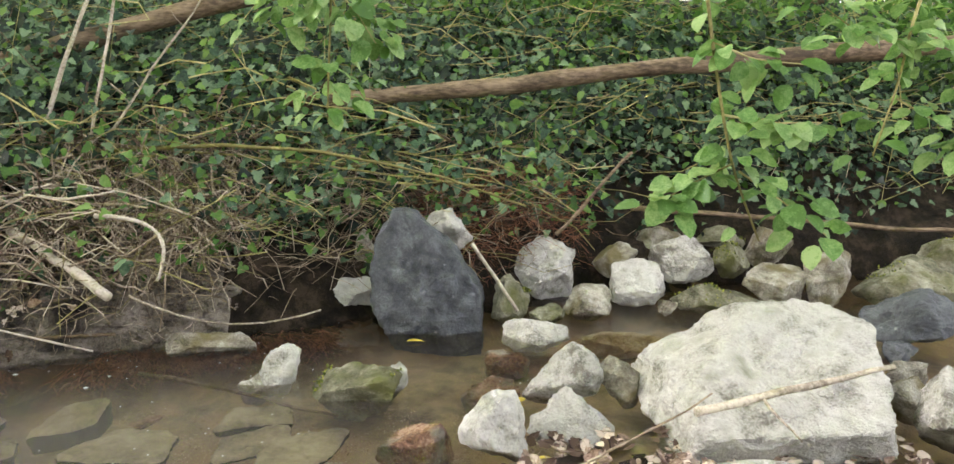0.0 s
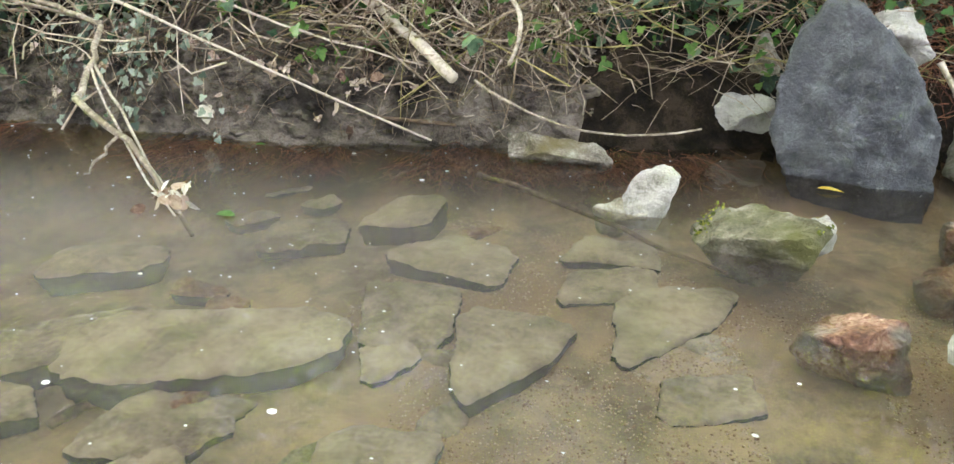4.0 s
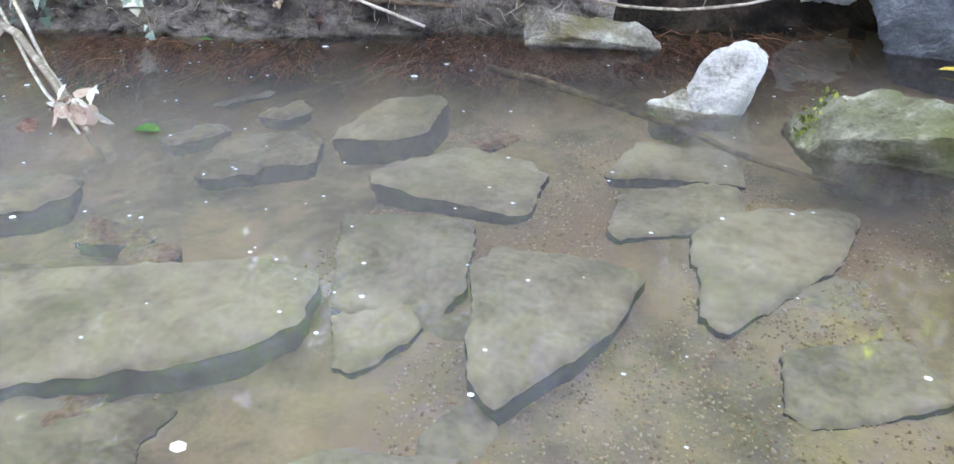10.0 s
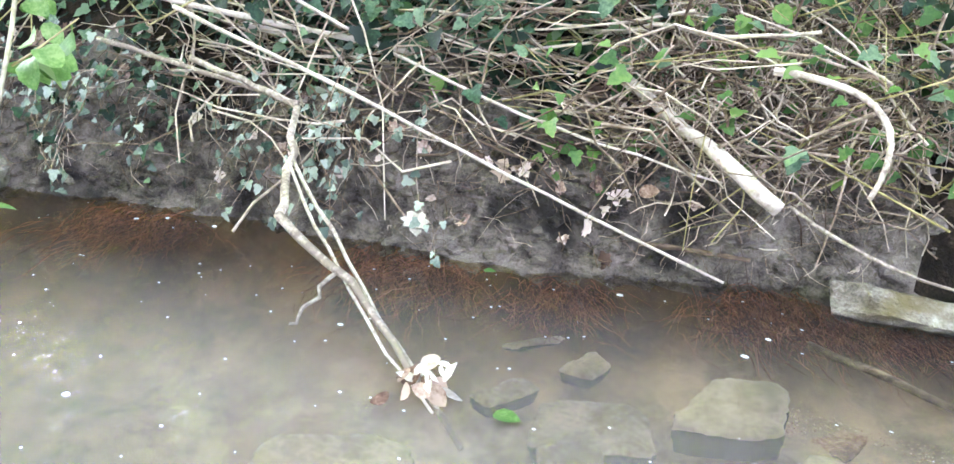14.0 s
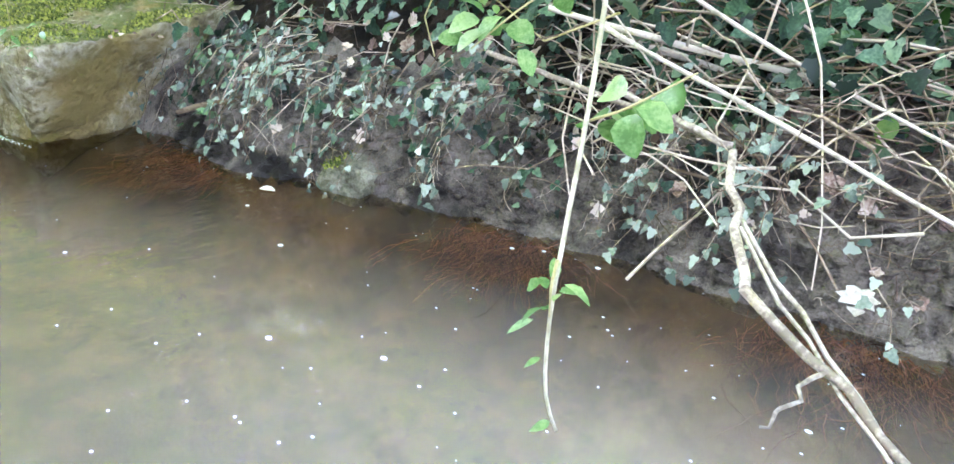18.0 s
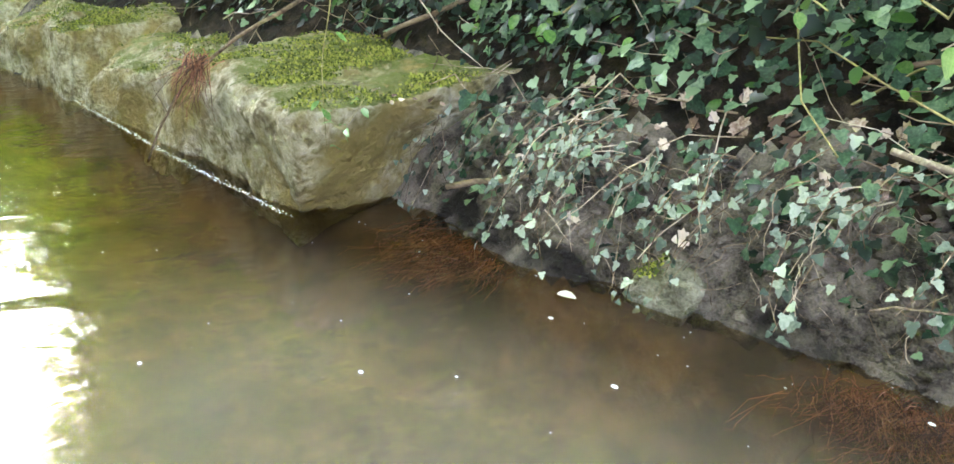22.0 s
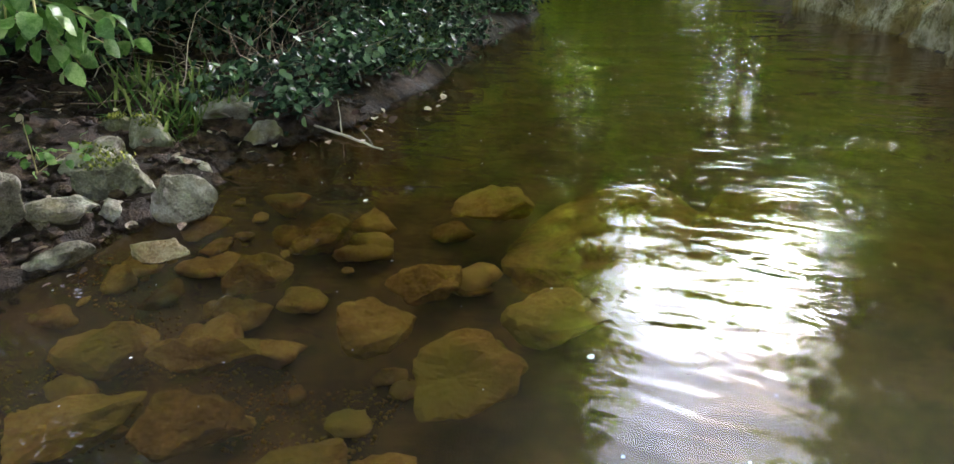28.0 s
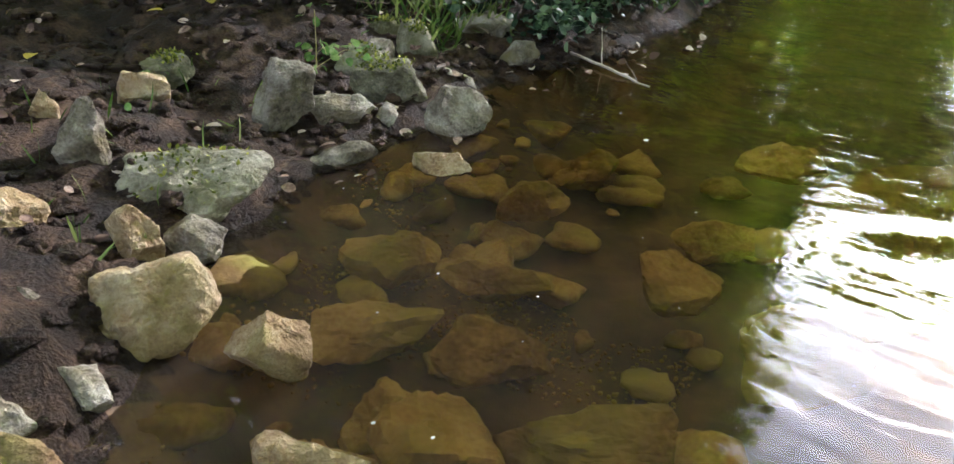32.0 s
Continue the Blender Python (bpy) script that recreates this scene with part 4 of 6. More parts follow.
plate("low silt-covered slab on the gravel", -0.72, 2.22, -0.155, 0.28, 34, 0.22, 73, 0.21, 67, 82, SILTSTONE, 0.06)
plate("brown slab in clear shallows by the pale stones", -0.50, 2.38, -0.115, 0.22, 30, 0.16, 70, 0.13, 84, 83, SILTSTONE, 0.08)
plate("dim slab under the drift branch", -2.55, 2.30, -0.14, 0.34, 35, 0.2, 80, 0.17, 95, 84, SILTSTONE, 0.09)
plate("dim brown slab below the mud bank", -2.05, 2.78, -0.13, 0.26, 22, 0.2, 80, 0.17, 95, 85, SILTSTONE, 0.09)
r = np.random.default_rng(661)
for k in range(26):
    x, y = r.uniform(-2.6, -0.2), r.uniform(1.25, 3.1)
    plate("small silted stone plate under water" if k % 4 else "small reddish stone plate under water", x, y, -0.118 - 0.02 * r.uniform(0, 1), r.uniform(0.07, 0.17), r.uniform(10, 80),
          r.uniform(0.05, 0.11), r.uniform(60, 110), r.uniform(0.05, 0.10), r.uniform(60, 110), 660 + k, SILTSTONE if k % 4 else REDROCK, 0.05, (r.uniform(-7, 7), r.uniform(-7, 7)))
rock("reddish stone between the sunken slabs", (-1.25, 1.52, -0.20), (0.05, 0.045, 0.05), REDROCK, 90, (0, 0, 0), name="sunken_stone", level=3)
rock("pale flat boulder under the leaf litter", (0.85, 1.95, -0.12), (0.42, 0.30, 0.16), LIME, 91, (0, 0, 10), name="limestone_slab", category="boulder", cuts=3, box=True)

def pebbles(n, x0, x1, y0, y1, seed, size, wet=False):
    r = np.random.default_rng(seed)
    u, f = ball(1)
    out = []
    while len(out) < n:
        x, y = r.uniform(x0, x1), r.uniform(y0, y1)
        if noise.noise(Vector((x * 2.5, y * 2.5, 3))) < -0.05:
            continue
        s = r.uniform(*size)
        z = float(ground_height([x], [y])[0])
        if wet and z > -0.03:
            continue
        out.append((u * r.uniform(0.6, 1.2, 3) * s * (1, 1, 0.7) + (x, y, z + s * 0.3), f))
    return join(out)


stuff("gravel", "fine reddish gravel on the stream bed", "gravel", pebbles(15000, -1.6, 0.1, 1.2, 3.2, 95, (0.0015, 0.0042)), GRAVEL)
stuff("gravel", "small rust-brown pebbles along the near shore", "gravel", pebbles(1500, -5.6, -4.0, -1.95, -0.7, 96, (0.003, 0.009), True), SUNKEN)

# ---------------- boulder row on the far bank ----------------
ROW = "boulders along the far bank"
block("huge mossy limestone boulder overhanging the stream", (-6.62, 2.45, 0.20),
      [((-6.17, 1.90, 0.0), (0.13, -0.96, -0.20)), ((-6.17, 1.90, 0.0), (0.87, 0.15, -0.465)), ((-6.30, 1.78, 0.40), (0.05, -0.80, 0.60)), ((-6.01, 2.4, 0.54), (0.05, -0.12, 1.0)),
       ((-5.98, 1.90, 0.36), (0.90, -0.42, 0.10)), ((-7.42, 1.8, 0.2), (-1.0, -0.10, 0.05)), ((-6.6, 3.15, 0.2), (0.1, 1.0, 0.2)), ((-6.6, 2.4, -0.4), (0, 0, -1)), ((-7.2, 1.68, 0.44), (-0.55, -0.55, 0.62))],
      BOULDER, 80, 6, 0.040, group=ROW)
block("big weathered limestone boulder in the bank", (-8.15, 1.98, 0.15),
      [((-7.31, 1.66, 0), (0.20, -0.97, 0.14)), ((-7.30, 1.7, 0.2), (1.0, -0.15, 0.05)), ((-7.6, 1.7, 0.42), (0.0, -0.45, 0.9)), ((-8.0, 2.1, 0.50), (0, -0.05, 1)), ((-8.95, 1.5, 0.1), (-1, 0.1, 0.15)),
       ((-8.2, 2.6, 0), (0, 1, 0.2)), ((-8.2, 2.0, -0.4), (0, 0, -1)), ((-8.6, 1.42, 0.30), (-0.35, -0.75, 0.5))], BOULDER, 81, 6, 0.048, group=ROW)
block("tilted limestone slab between two boulders", (-9.15, 1.55, 0.15),
      [((-9.02, 1.28, 0), (0.85, -0.45, 0.25)), ((-9.30, 1.3, 0), (-0.85, 0.35, -0.22)), ((-9.1, 1.22, 0), (0.1, -1, 0.05)), ((-9.2, 1.5, 0.52), (0.2, -0.3, 1)), ((-9.1, 2.0, 0), (0, 1, 0)), ((-9.1, 1.5, -0.35), (0, 0, -1))],
      BOULDER, 82, 5, 0.014, group=ROW)
block("long grey limestone boulder at the water", (-10.2, 1.45, 0.15),
      [((-9.32, 1.22, 0), (0.26, -0.95, 0.14)), ((-9.32, 1.3, 0.2), (1, 0.1, 0.1)), ((-9.7, 1.2, 0.46), (0, -0.5, 0.85)), ((-10.0, 1.5, 0.56), (0, 0, 1)), ((-11.1, 1.0, 0), (-1, 0, 0.2)), ((-10.2, 2.1, 0), (0, 1, 0)), ((-10.2, 1.5, -0.4), (0, 0, -1))],
      BOULDER, 83, 6, 0.050, group=ROW)
block("distant grey boulder at the bend", (-12.3, 0.75, 0.15),
      [((-11.3, 0.68, 0), (0.4, -0.9, 0.15)), ((-11.2, 0.9, 0.2), (1, 0, 0.2)), ((-12.0, 0.5, 0.45), (0, -0.4, 0.9)), ((-12.0, 1, 0.58), (0, 0, 1)), ((-13.4, 0.4, 0), (-1, 0, 0.2)), ((-12.2, 1.5, 0), (0, 1, 0)), ((-12.2, 1, -0.4), (0, 0, -1))],
      BOULDER, 84, 5, 0.06, group=ROW)
for lab, p, s, sd, tn in (
    ("limestone block set back in the bank", (-7.7, 3.1, 0.40), (0.95, 0.35, 0.32), 85, (0, 0, 12)),
    ("limestone block in the upper row", (-9.8, 2.65, 0.42), (0.85, 0.35, 0.30), 86, (0, 0, 14)),
):
    rock(lab, p, s, BOULDER, sd, tn, name="boulder", group=ROW, category="boulder", level=5, cuts=2, rough=0.05, box=True)

# ---------------- stones of the near bank ----------------
for lab, p, s, m, sd, tn in (
    ("olive-brown stone breaking the surface", (-4.47, -0.98, -0.11), (0.125, 0.094, 0.085), OCHRE, 102, (0, 0, -48)),
    ("small pale angular stone at the edge", (-4.28, -1.42, -0.03), (0.090, 0.068, 0.065), GREYROCK, 103, (0, 0, -48)),
    ("broad grey-brown stone on the mud", (-4.88, -1.95, -0.03), (0.215, 0.150, 0.110), MOSSROCK, 104, (0, 8, -48)),
    ("upright pale stone on the mud", (-4.73, -2.2, 0.07), (0.085, 0.064, 0.120), GREYROCK, 105, (0, -16, -48)),
    ("tall pale stone on the bank", (-5.38, -2.22, 0.03), (0.115, 0.086, 0.135), GREYROCK, 106, (0, 0, -48)),
    ("flat grey stone on wet mud", (-5.6, -2.17, 0.02), (0.115, 0.086, 0.065), GREYROCK, 107, (0, 8, -48)),
    ("small grey stone on wet mud", (-5.71, -2.08, -0.01), (0.050, 0.038, 0.055), GREYROCK, 108, (0, 0, -48)),
    ("pale stone at the tip of the bar", (-5.88, -1.88, -0.03), (0.125, 0.094, 0.100), GREYROCK, 109, (0, 6, -48)),
    ("mossy rounded stone on the bar", (-5.85, -2.2, 0.01), (0.150, 0.112, 0.100), MOSSROCK, 110, (0, 0, -48)),
    ("flat mossy stone on the bar", (-5.93, -2.42, 0.07), (0.115, 0.086, 0.075), MOSSROCK, 111, (0, 0, -48)),
    ("wet flat stone at the edge", (-5.4, -1.97, -0.05), (0.120, 0.090, 0.060), GREYROCK, 112, (0, 0, -48)),
    ("flat wet stone in the shallows", (-5.57, -1.68, -0.04), (0.100, 0.075, 0.050), OCHRE, 113, (0, 0, -48)),
    ("upright tan stone at the edge", (-4.62, -1.8, 0.00), (0.068, 0.051, 0.085), OCHRE, 114, (0, 0, -48)),
    ("grey stone behind the yellowish one", (-4.74, -1.76, -0.03), (0.085, 0.064, 0.065), GREYROCK, 115, (0, 0, -48)),
    ("tan stone high on the mud", (-5.04, -2.49, 0.10), (0.100, 0.075, 0.090), OCHRE, 116, (0, 0, -48)),
    ("narrow tan stone sunk in the mud", (-4.71, -2.43, 0.11), (0.060, 0.045, 0.095), OCHRE, 117, (0, -20, -48)),
    ("tan stone at the mud's edge", (-4.42, -2.0, 0.07), (0.090, 0.068, 0.075), OCHRE, 118, (0, 0, -48)),
    ("small mossy stone in the mud", (-5.22, -2.68, 0.13), (0.100, 0.075, 0.065), MOSSROCK, 119, (0, 0, -48)),
    ("ochre mossy stone on the upper bank", (-6.24, -2.62, 0.09), (0.075, 0.056, 0.080), MOSSROCK, 120, (0, 0, -48)),
    ("grey mossy block on the upper bank", (-6.28, -2.45, 0.05), (0.100, 0.075, 0.100), MOSSROCK, 121, (0, 0, -48)),
    ("pale stone behind the bar", (-6.06, -2.48, 0.07), (0.080, 0.060, 0.070), GREYROCK, 122, (0, 0, -48)),
    ("small yellow mossy stone", (-5.74, -2.9, 0.17), (0.075, 0.056, 0.060), MOSSROCK, 123, (0, 0, -48)),
    ("pale block behind the tip stone", (-6.2, -2.16, -0.01), (0.090, 0.068, 0.065), GREYROCK, 124, (0, 0, -48)),
    ("flat stone on the upper bank", (-6.85, -2.56, 0.03), (0.180, 0.135, 0.090), GREYROCK, 125, (0, 0, -48)),
    ("grey stone at the inlet", (-6.8, -2.28, -0.03), (0.110, 0.083, 0.070), GREYROCK, 126, (0, 0, -48)),
    ("dark wet stone at the edge", (-4.32, -1.68, -0.01), (0.120, 0.090, 0.080), GREYROCK, 127, (0, 0, -48)),
    ("yellowish stone at the near edge", (-4.12, -1.3, -0.03), (0.080, 0.060, 0.060), OCHRE, 128, (0, 0, -48)),
    ("pale stone at the near edge", (-4.16, -1.42, -0.03), (0.080, 0.060, 0.075), GREYROCK, 129, (0, 0, -48)),
):
    rock(lab, p, s, m, sd, tn, group="stones on the near bank", level=5 if max(s) > 0.13 else 4)
rock("yellowish rounded stone half in the water", (-4.49, -1.54, -0.02), (0.155, 0.110, 0.088), OCHRE, 1004, (0, 10, -48), group="stones on the near bank", level=5, sharp=14, cuts=14)
rock("pointed orange-tan stone in the shallows", (-4.58, -1.25, -0.03), (0.095, 0.067, 0.078), OCHRE, 101, (0, 0, -48), group="stones on the near bank", level=5,
     planes=[((0.75, 0.1, 0.66), 0.36), ((-0.62, 0.1, 0.78), 0.42), ((0, -0.8, 0.6), 0.5)], cuts=4)
for k, (x, y, sx, sy, tn) in enumerate((
    (-4.95, -1.35, 0.17, 0.10, 40), (-5.05, -1.05, 0.15, 0.09, 60), (-4.72, -0.92, 0.14, 0.12, 0), (-4.95, -0.75, 0.19, 0.10, 50), (-5.3, -1.25, 0.16, 0.07, 50), (-5.55, -0.85, 0.13, 0.10, 10),
    (-4.75, -1.12, 0.10, 0.07, 20), (-5.2, -1.55, 0.16, 0.08, 45), (-5.75, -1.45, 0.13, 0.06, 40), (-6.0, -0.9, 0.15, 0.08, 40), (-4.6, -0.75, 0.10, 0.08, 0), (-5.45, -0.5, 0.16, 0.14, 30),
    (-6.2, -1.5, 0.14, 0.09, 40), (-4.3, -1.2, 0.16, 0.10, 50), (-4.9, -0.45, 0.17, 0.10, 20), (-5.9, -0.4, 0.17, 0.13, 60), (-6.8, 0.1, 0.35, 0.25, 10), (-6.6, -0.9, 0.20, 0.12, 30))):
    rock("ochre algae-coated stone under water", (x, y, -0.23 + 0.03 * (k % 3)), (sx, sy * 1.1, 0.07), SUNKEN, 140 + k, (0, 0, -tn), name="sunken_stone", group="stones under the near shore", level=4, sharp=40, rough=0.05)
r = np.random.default_rng(1401)
for k in range(75):
    x = r.uniform(-6.6, -4.0)
    y = float(line(SOUTH, x)) + 0.12 + 1.35 * r.uniform(0, 1) ** 1.3
    s = r.uniform(0.03, 0.13)
    rock("rust-brown algae-coated stone under water", (x, y, max(float(ground_height([x], [y])[0]) - 0.03, -0.27)), (s, s * r.uniform(0.6, 0.9), s * r.uniform(0.3, 0.5)), SUNKEN, 1500 + k,
         (0, 0, r.uniform(0, 180)), name="sunken_stone", group="stones under the near shore", level=3, sharp=40, rough=0.05)
rock("pale green stone set in the mud bank", (-4.82, 2.74, -0.06), (0.13, 0.10, 0.10), MOSSROCK, 170, (0, 0, 20), category="stone", level=4)
rock("grey stone in the mud bank", (-4.50, 2.93, -0.05), (0.08, 0.08, 0.09), GREYROCK, 171, (0, 0, 10), category="stone", level=4)
rock("dark brown stone mound under water", (-6.6, -0.35, -0.42), (0.75, 0.45, 0.17), SUNKEN, 172, (0, 0, 20), name="sunken_boulder", category="boulder", level=5, cuts=2)


# ---------------- ivy, brush and roots on the far bank ----------------
def bank_points(n, x0, x1, d0, d1, seed, keep=None):
    """Scattered places on the far bank: x, distance from the shore, y and height."""
    r = np.random.default_rng(seed)
    x, d = r.uniform(x0, x1, n), d0 + (d1 - d0) * r.uniform(0, 1, n) ** 0.85
    if keep is not None:
        m = keep(x, d, r)
        x, d = x[m], d[m]
    y = line(NORTH, x) + d
    return x, d, y, ground_height(x, y, True), r


def leaves_on_bank(kind, n, x0, x1, d0, d1, seed, size, lift, keep=None, droop=0.6):
    x, d, y, z, r = bank_points(n, x0, x1, d0, d1, seed, keep)
    k = len(x)
    up = r.uniform(0, 1, k) ** 1.6 * lift
    p = np.stack([x, y - 0.5 * up, z + 0.02 + up], axis=1)
    nrm = np.stack([r.normal(0, 0.45, k), -0.75 + r.normal(0, 0.4, k), 0.75 + r.normal(0, 0.4, k)], axis=1)
    tip = np.stack([r.normal(0, 0.8, k), -0.5 + r.normal(0, 0.5, k), -droop + r.normal(0, 0.45, k)], axis=1)
    return leaf_cloud(kind, p, r.uniform(*size, k), nrm, tip)


def ivy_mask(x, d, r):
    m = np.array([noise.noise(Vector((a * 1.1, b * 1.6, 4.0))) for a, b in zip(x, d)])
    low = np.where(x < -3.4, smooth(0.35, 1.0, d), smooth(0.15, 0.75, d))
    brush = np.where((x > -2.7) & (x < 0.2) & (d < 0.9), 0.9, 1.0)
    mossy = np.where((x < -3.8) | (x > 0.4), 0.35, 0.0)
    thick = np.clip((0.55 + 1.1 * m) * (0.16 + 1.2 * low) * brush + 1.3 * mossy * low, 0.03, 1)
    on_boulder = (x < -6.0) & (d < 0.55)
    return (r.uniform(0, 1, len(x)) < thick) & ~on_boulder


stuff("ivy", "dense dark green ivy covering the far bank", "ivy",
      join([leaves_on_bank("ivy", 42000, -12, 5.5, 0.12, 3.3, 31, (0.03, 0.088), 0.38, ivy_mask),
            leaves_on_bank("ivy", 1100, -6.3, -3.4, 0.04, 0.9, 37, (0.03, 0.07), 0.14, lambda x, d, r: np.array([noise.noise(Vector((a * 2.4, b * 2.4, 1.0))) for a, b in zip(x, d)]) > 0.02),
            leaves_on_bank("ivy", 14000, -7.5, 4.5, 0.6, 2.8, 35, (0.035, 0.085), 0.5, None),
            leaves_on_bank("ivy", 1500, -4.4, -2.25, 0.42, 1.5, 235, (0.05, 0.095), 0.42, None), leaves_on_bank("ivy", 1300, -1.5, 0.6, 0.32, 1.4, 236, (0.045, 0.09), 0.42, None)]), IVY)


def trails(n, x0, x1, seed):
    """Ivy runners hanging down the mud: stems and their leaves."""
    r = np.random.default_rng(seed)
    stems, p, s = [], [], []
    for _ in range(n):
        x = r.uniform(x0, x1)
        y0 = float(line(NORTH, x)) + r.uniform(0.25, 0.55)
        y1 = float(line(NORTH, x)) + r.uniform(-0.04, 0.16)
        z0 = float(ground_height([x], [y0])[0]) + 0.05
        z1 = max(float(ground_height([x], [y1])[0]), 0.0) + r.uniform(0.01, 0.08)
        pts = bend((x, y0, z0), (x + r.normal(0, 0.12), y1 - 0.05, z1), 0, 0.12, 8, int(r.integers(1e9)), ((x + r.normal(0, 0.05)), (y0 + y1) / 2 - 0.10, (z0 + z1) / 2 + 0.09))
        stems.append(tube(pts, np.linspace(0.003, 0.0012, 8), 4, False))
        for q in pts[1:]:
            for _ in range(int(r.integers(1, 3))):
                p.append(q + r.normal(0, 0.018, 3))
                s.append(r.uniform(0.022, 0.05))
    k = len(p)
    nrm = np.stack([r.normal(0, 0.4, k), -0.8 + r.normal(0, 0.3, k), 0.6 + r.normal(0, 0.4, k)], 1)
    tip = np.stack([r.normal(0, 0.7, k), -0.3 + r.normal(0, 0.4, k), -0.7 + r.normal(0, 0.3, k)], 1)
    return join(stems), leaf_cloud("ivy", p, s, nrm, tip)


runners = trails(70, -6.1, -3.0, 38)
stuff("ivy_runners", "pale ivy stems hanging down the mud bank", "ivy", runners[0], TWIG)
stuff("ivy", "grey-green ivy leaves trailing over the mud bank", "ivy", runners[1], IVYPALE)
stuff("bramble_leaves", "yellow-green bramble leaves among the dead stems", "leaves",
      leaves_on_bank("ivy", 1300, -2.6, 0.9, 0.15, 1.3, 36, (0.03, 0.075), 0.45, None), LEAF)
stuff("bramble_leaves", "lighter green leaves among the ivy", "leaves",
      leaves_on_bank("ovate", 6500, -12, 5.5, 0.35, 3.6, 32, (0.035, 0.095), 0.58, ivy_mask), LEAF)


def rods(n, x0, x1, d0, d1, seed, length, radius, lift, lean=(0.9, 0.35, 0.25), curve=0.12, sides=3, keep=None, segs=6):
    x, d, y, z, r = bank_points(n, x0, x1, d0, d1, seed, keep)
    out = []
    for a, b, c in zip(x, y, z):
        dr = Vector((r.normal(0, lean[0]), r.normal(-0.1, lean[1]), r.normal(0.0, lean[2]))).normalized()
        ln, rad = r.uniform(*length), r.uniform(*radius)
        st = Vector((a, b, c + r.uniform(0, lift)))
        pts = bend(st - dr * ln / 2, st + dr * ln / 2, r.uniform(-curve, curve * 0.4) * ln, 0.13, segs, int(r.integers(1e9)))
        out.append(tube(pts, np.linspace(rad, rad * 0.45, segs), sides, False))
    return join(out)


stuff("dead_stems", "tangle of dry brown stems over the bank", "brush", rods(1000, -9, 5.0, 0.15, 3.0, 41, (0.25, 1.0), (0.002, 0.0055), 0.25), TWIG)
stuff("brush_pile", "heap of grey-brown dead stems above the mud", "brush",
      join([rods(600, -2.4, -1.3, 0.12, 0.95, 42, (0.15, 0.7), (0.0025, 0.0075), 0.30, (0.7, 0.45, 0.6)),
            rods(700, -1.2, 0.5, 0.05, 0.8, 43, (0.15, 0.6), (0.0015, 0.004), 0.32, (0.8, 0.45, 0.45)),
            rods(190, -4.3, -2.4, 0.2, 1.1, 44, (0.3, 1.1), (0.002, 0.007), 0.35, (0.9, 0.4, 0.4))]), TWIG)
stuff("straw_heap", "heap of pale dry stalks round the bleached log", "brush",
      join([rods(650, -2.35, -1.35, 0.05, 0.75, 142, (0.12, 0.5), (0.0015, 0.005), 0.34, (0.6, 0.4, 0.7), 0.25), rods(160, -4.2, -1.6, 0.1, 0.7, 143, (0.4, 1.2), (0.003, 0.008), 0.36, (0.9, 0.3, 0.25), 0.15)]), STRAW)
stuff("living_stems", "long olive-green arching stems on the bank", "stems", rods(480, -6, 4.5, 0.4, 2.4, 45, (0.6, 1.8), (0.003, 0.008), 0.62, (1.0, 0.3, 0.15), 0.08), STEM)
stuff("living_stems", "yellow-green arching bramble stems over the dead brush", "stems", rods(160, -2.6, 0.6, 0.1, 1.0, 145, (0.5, 1.3), (0.002, 0.006), 0.45, (1.0, 0.3, 0.2), 0.14), STEM)
stuff("straw_heap", "tangled reddish-brown straw above the dark boulder", "brush",
      join([rods(900, -0.35, 0.75, 0.05, 0.55, 48, (0.10, 0.45), (0.001, 0.003), 0.22, (0.8, 0.4, 0.35), 0.3)]), RUST)


def clods(n, x0, x1, table, side, reach, seed):
    """Lumps of wet mud along the foot of a bank."""
    r = np.random.default_rng(seed)
    u, f = ball(2)
    out = []
    for _ in range(n):
        x = r.uniform(x0, x1)
        y = float(line(table, x)) + side * r.uniform(-0.02, reach)
        s = r.uniform(0.008, 0.034)
        off = Vector(r.uniform(-9, 9, 3))
        lump = np.array([1 + 0.8 * noise.noise(Vector(q) * 1.6 + off) + 0.5 * noise.noise(Vector(q) * 4 + off) for q in u])
        out.append((u * lump[:, None] * r.uniform(0.7, 1.3, 3) * s * (1, 1, 0.6) + (x, y, float(ground_height([x], [y])[0])), f))
    return join(out)


stuff("mud_clods", "lumps of dark wet mud on the far bank", "mud", clods(1500, -6.0, -1.3, NORTH, 1, 0.42, 61), BANKMUD)
stuff("mud_clods", "lumps of brown mud between the near bank stones", "mud", clods(1600, -7.5, -4.0, SOUTH, -1, 1.6, 62), MUD)


def root_fans(n, seed):
    r = np.random.default_rng(seed)
    out = []
    while len(out) < n:
        x = r.uniform(-5.9, -0.8)
        if noise.noise(Vector((x * 2.6, 0, 7))) < 0.02:
            continue
        y = float(line(NORTH, x)) - abs(r.normal(0, 0.15)) + 0.03
        for _ in range(int(r.integers(5, 11))):
            a = Vector((x + r.normal(0, 0.07), y + r.normal(0, 0.05), r.uniform(-0.055, -0.006)))
            d = Vector((r.normal(0.25, 0.35), -abs(r.normal(0.6, 0.3)), r.normal(-0.08, 0.06))).normalized() * r.uniform(0.06, 0.24)
            b = a + d
            b.z = max(min(b.z, -0.003), -0.06)
            out.append(tube(bend(a, b, 0, 0.12, 5, int(r.integers(1e9))), np.linspace(0.0017, 0.0006, 5), 3, False))
    return join(out)


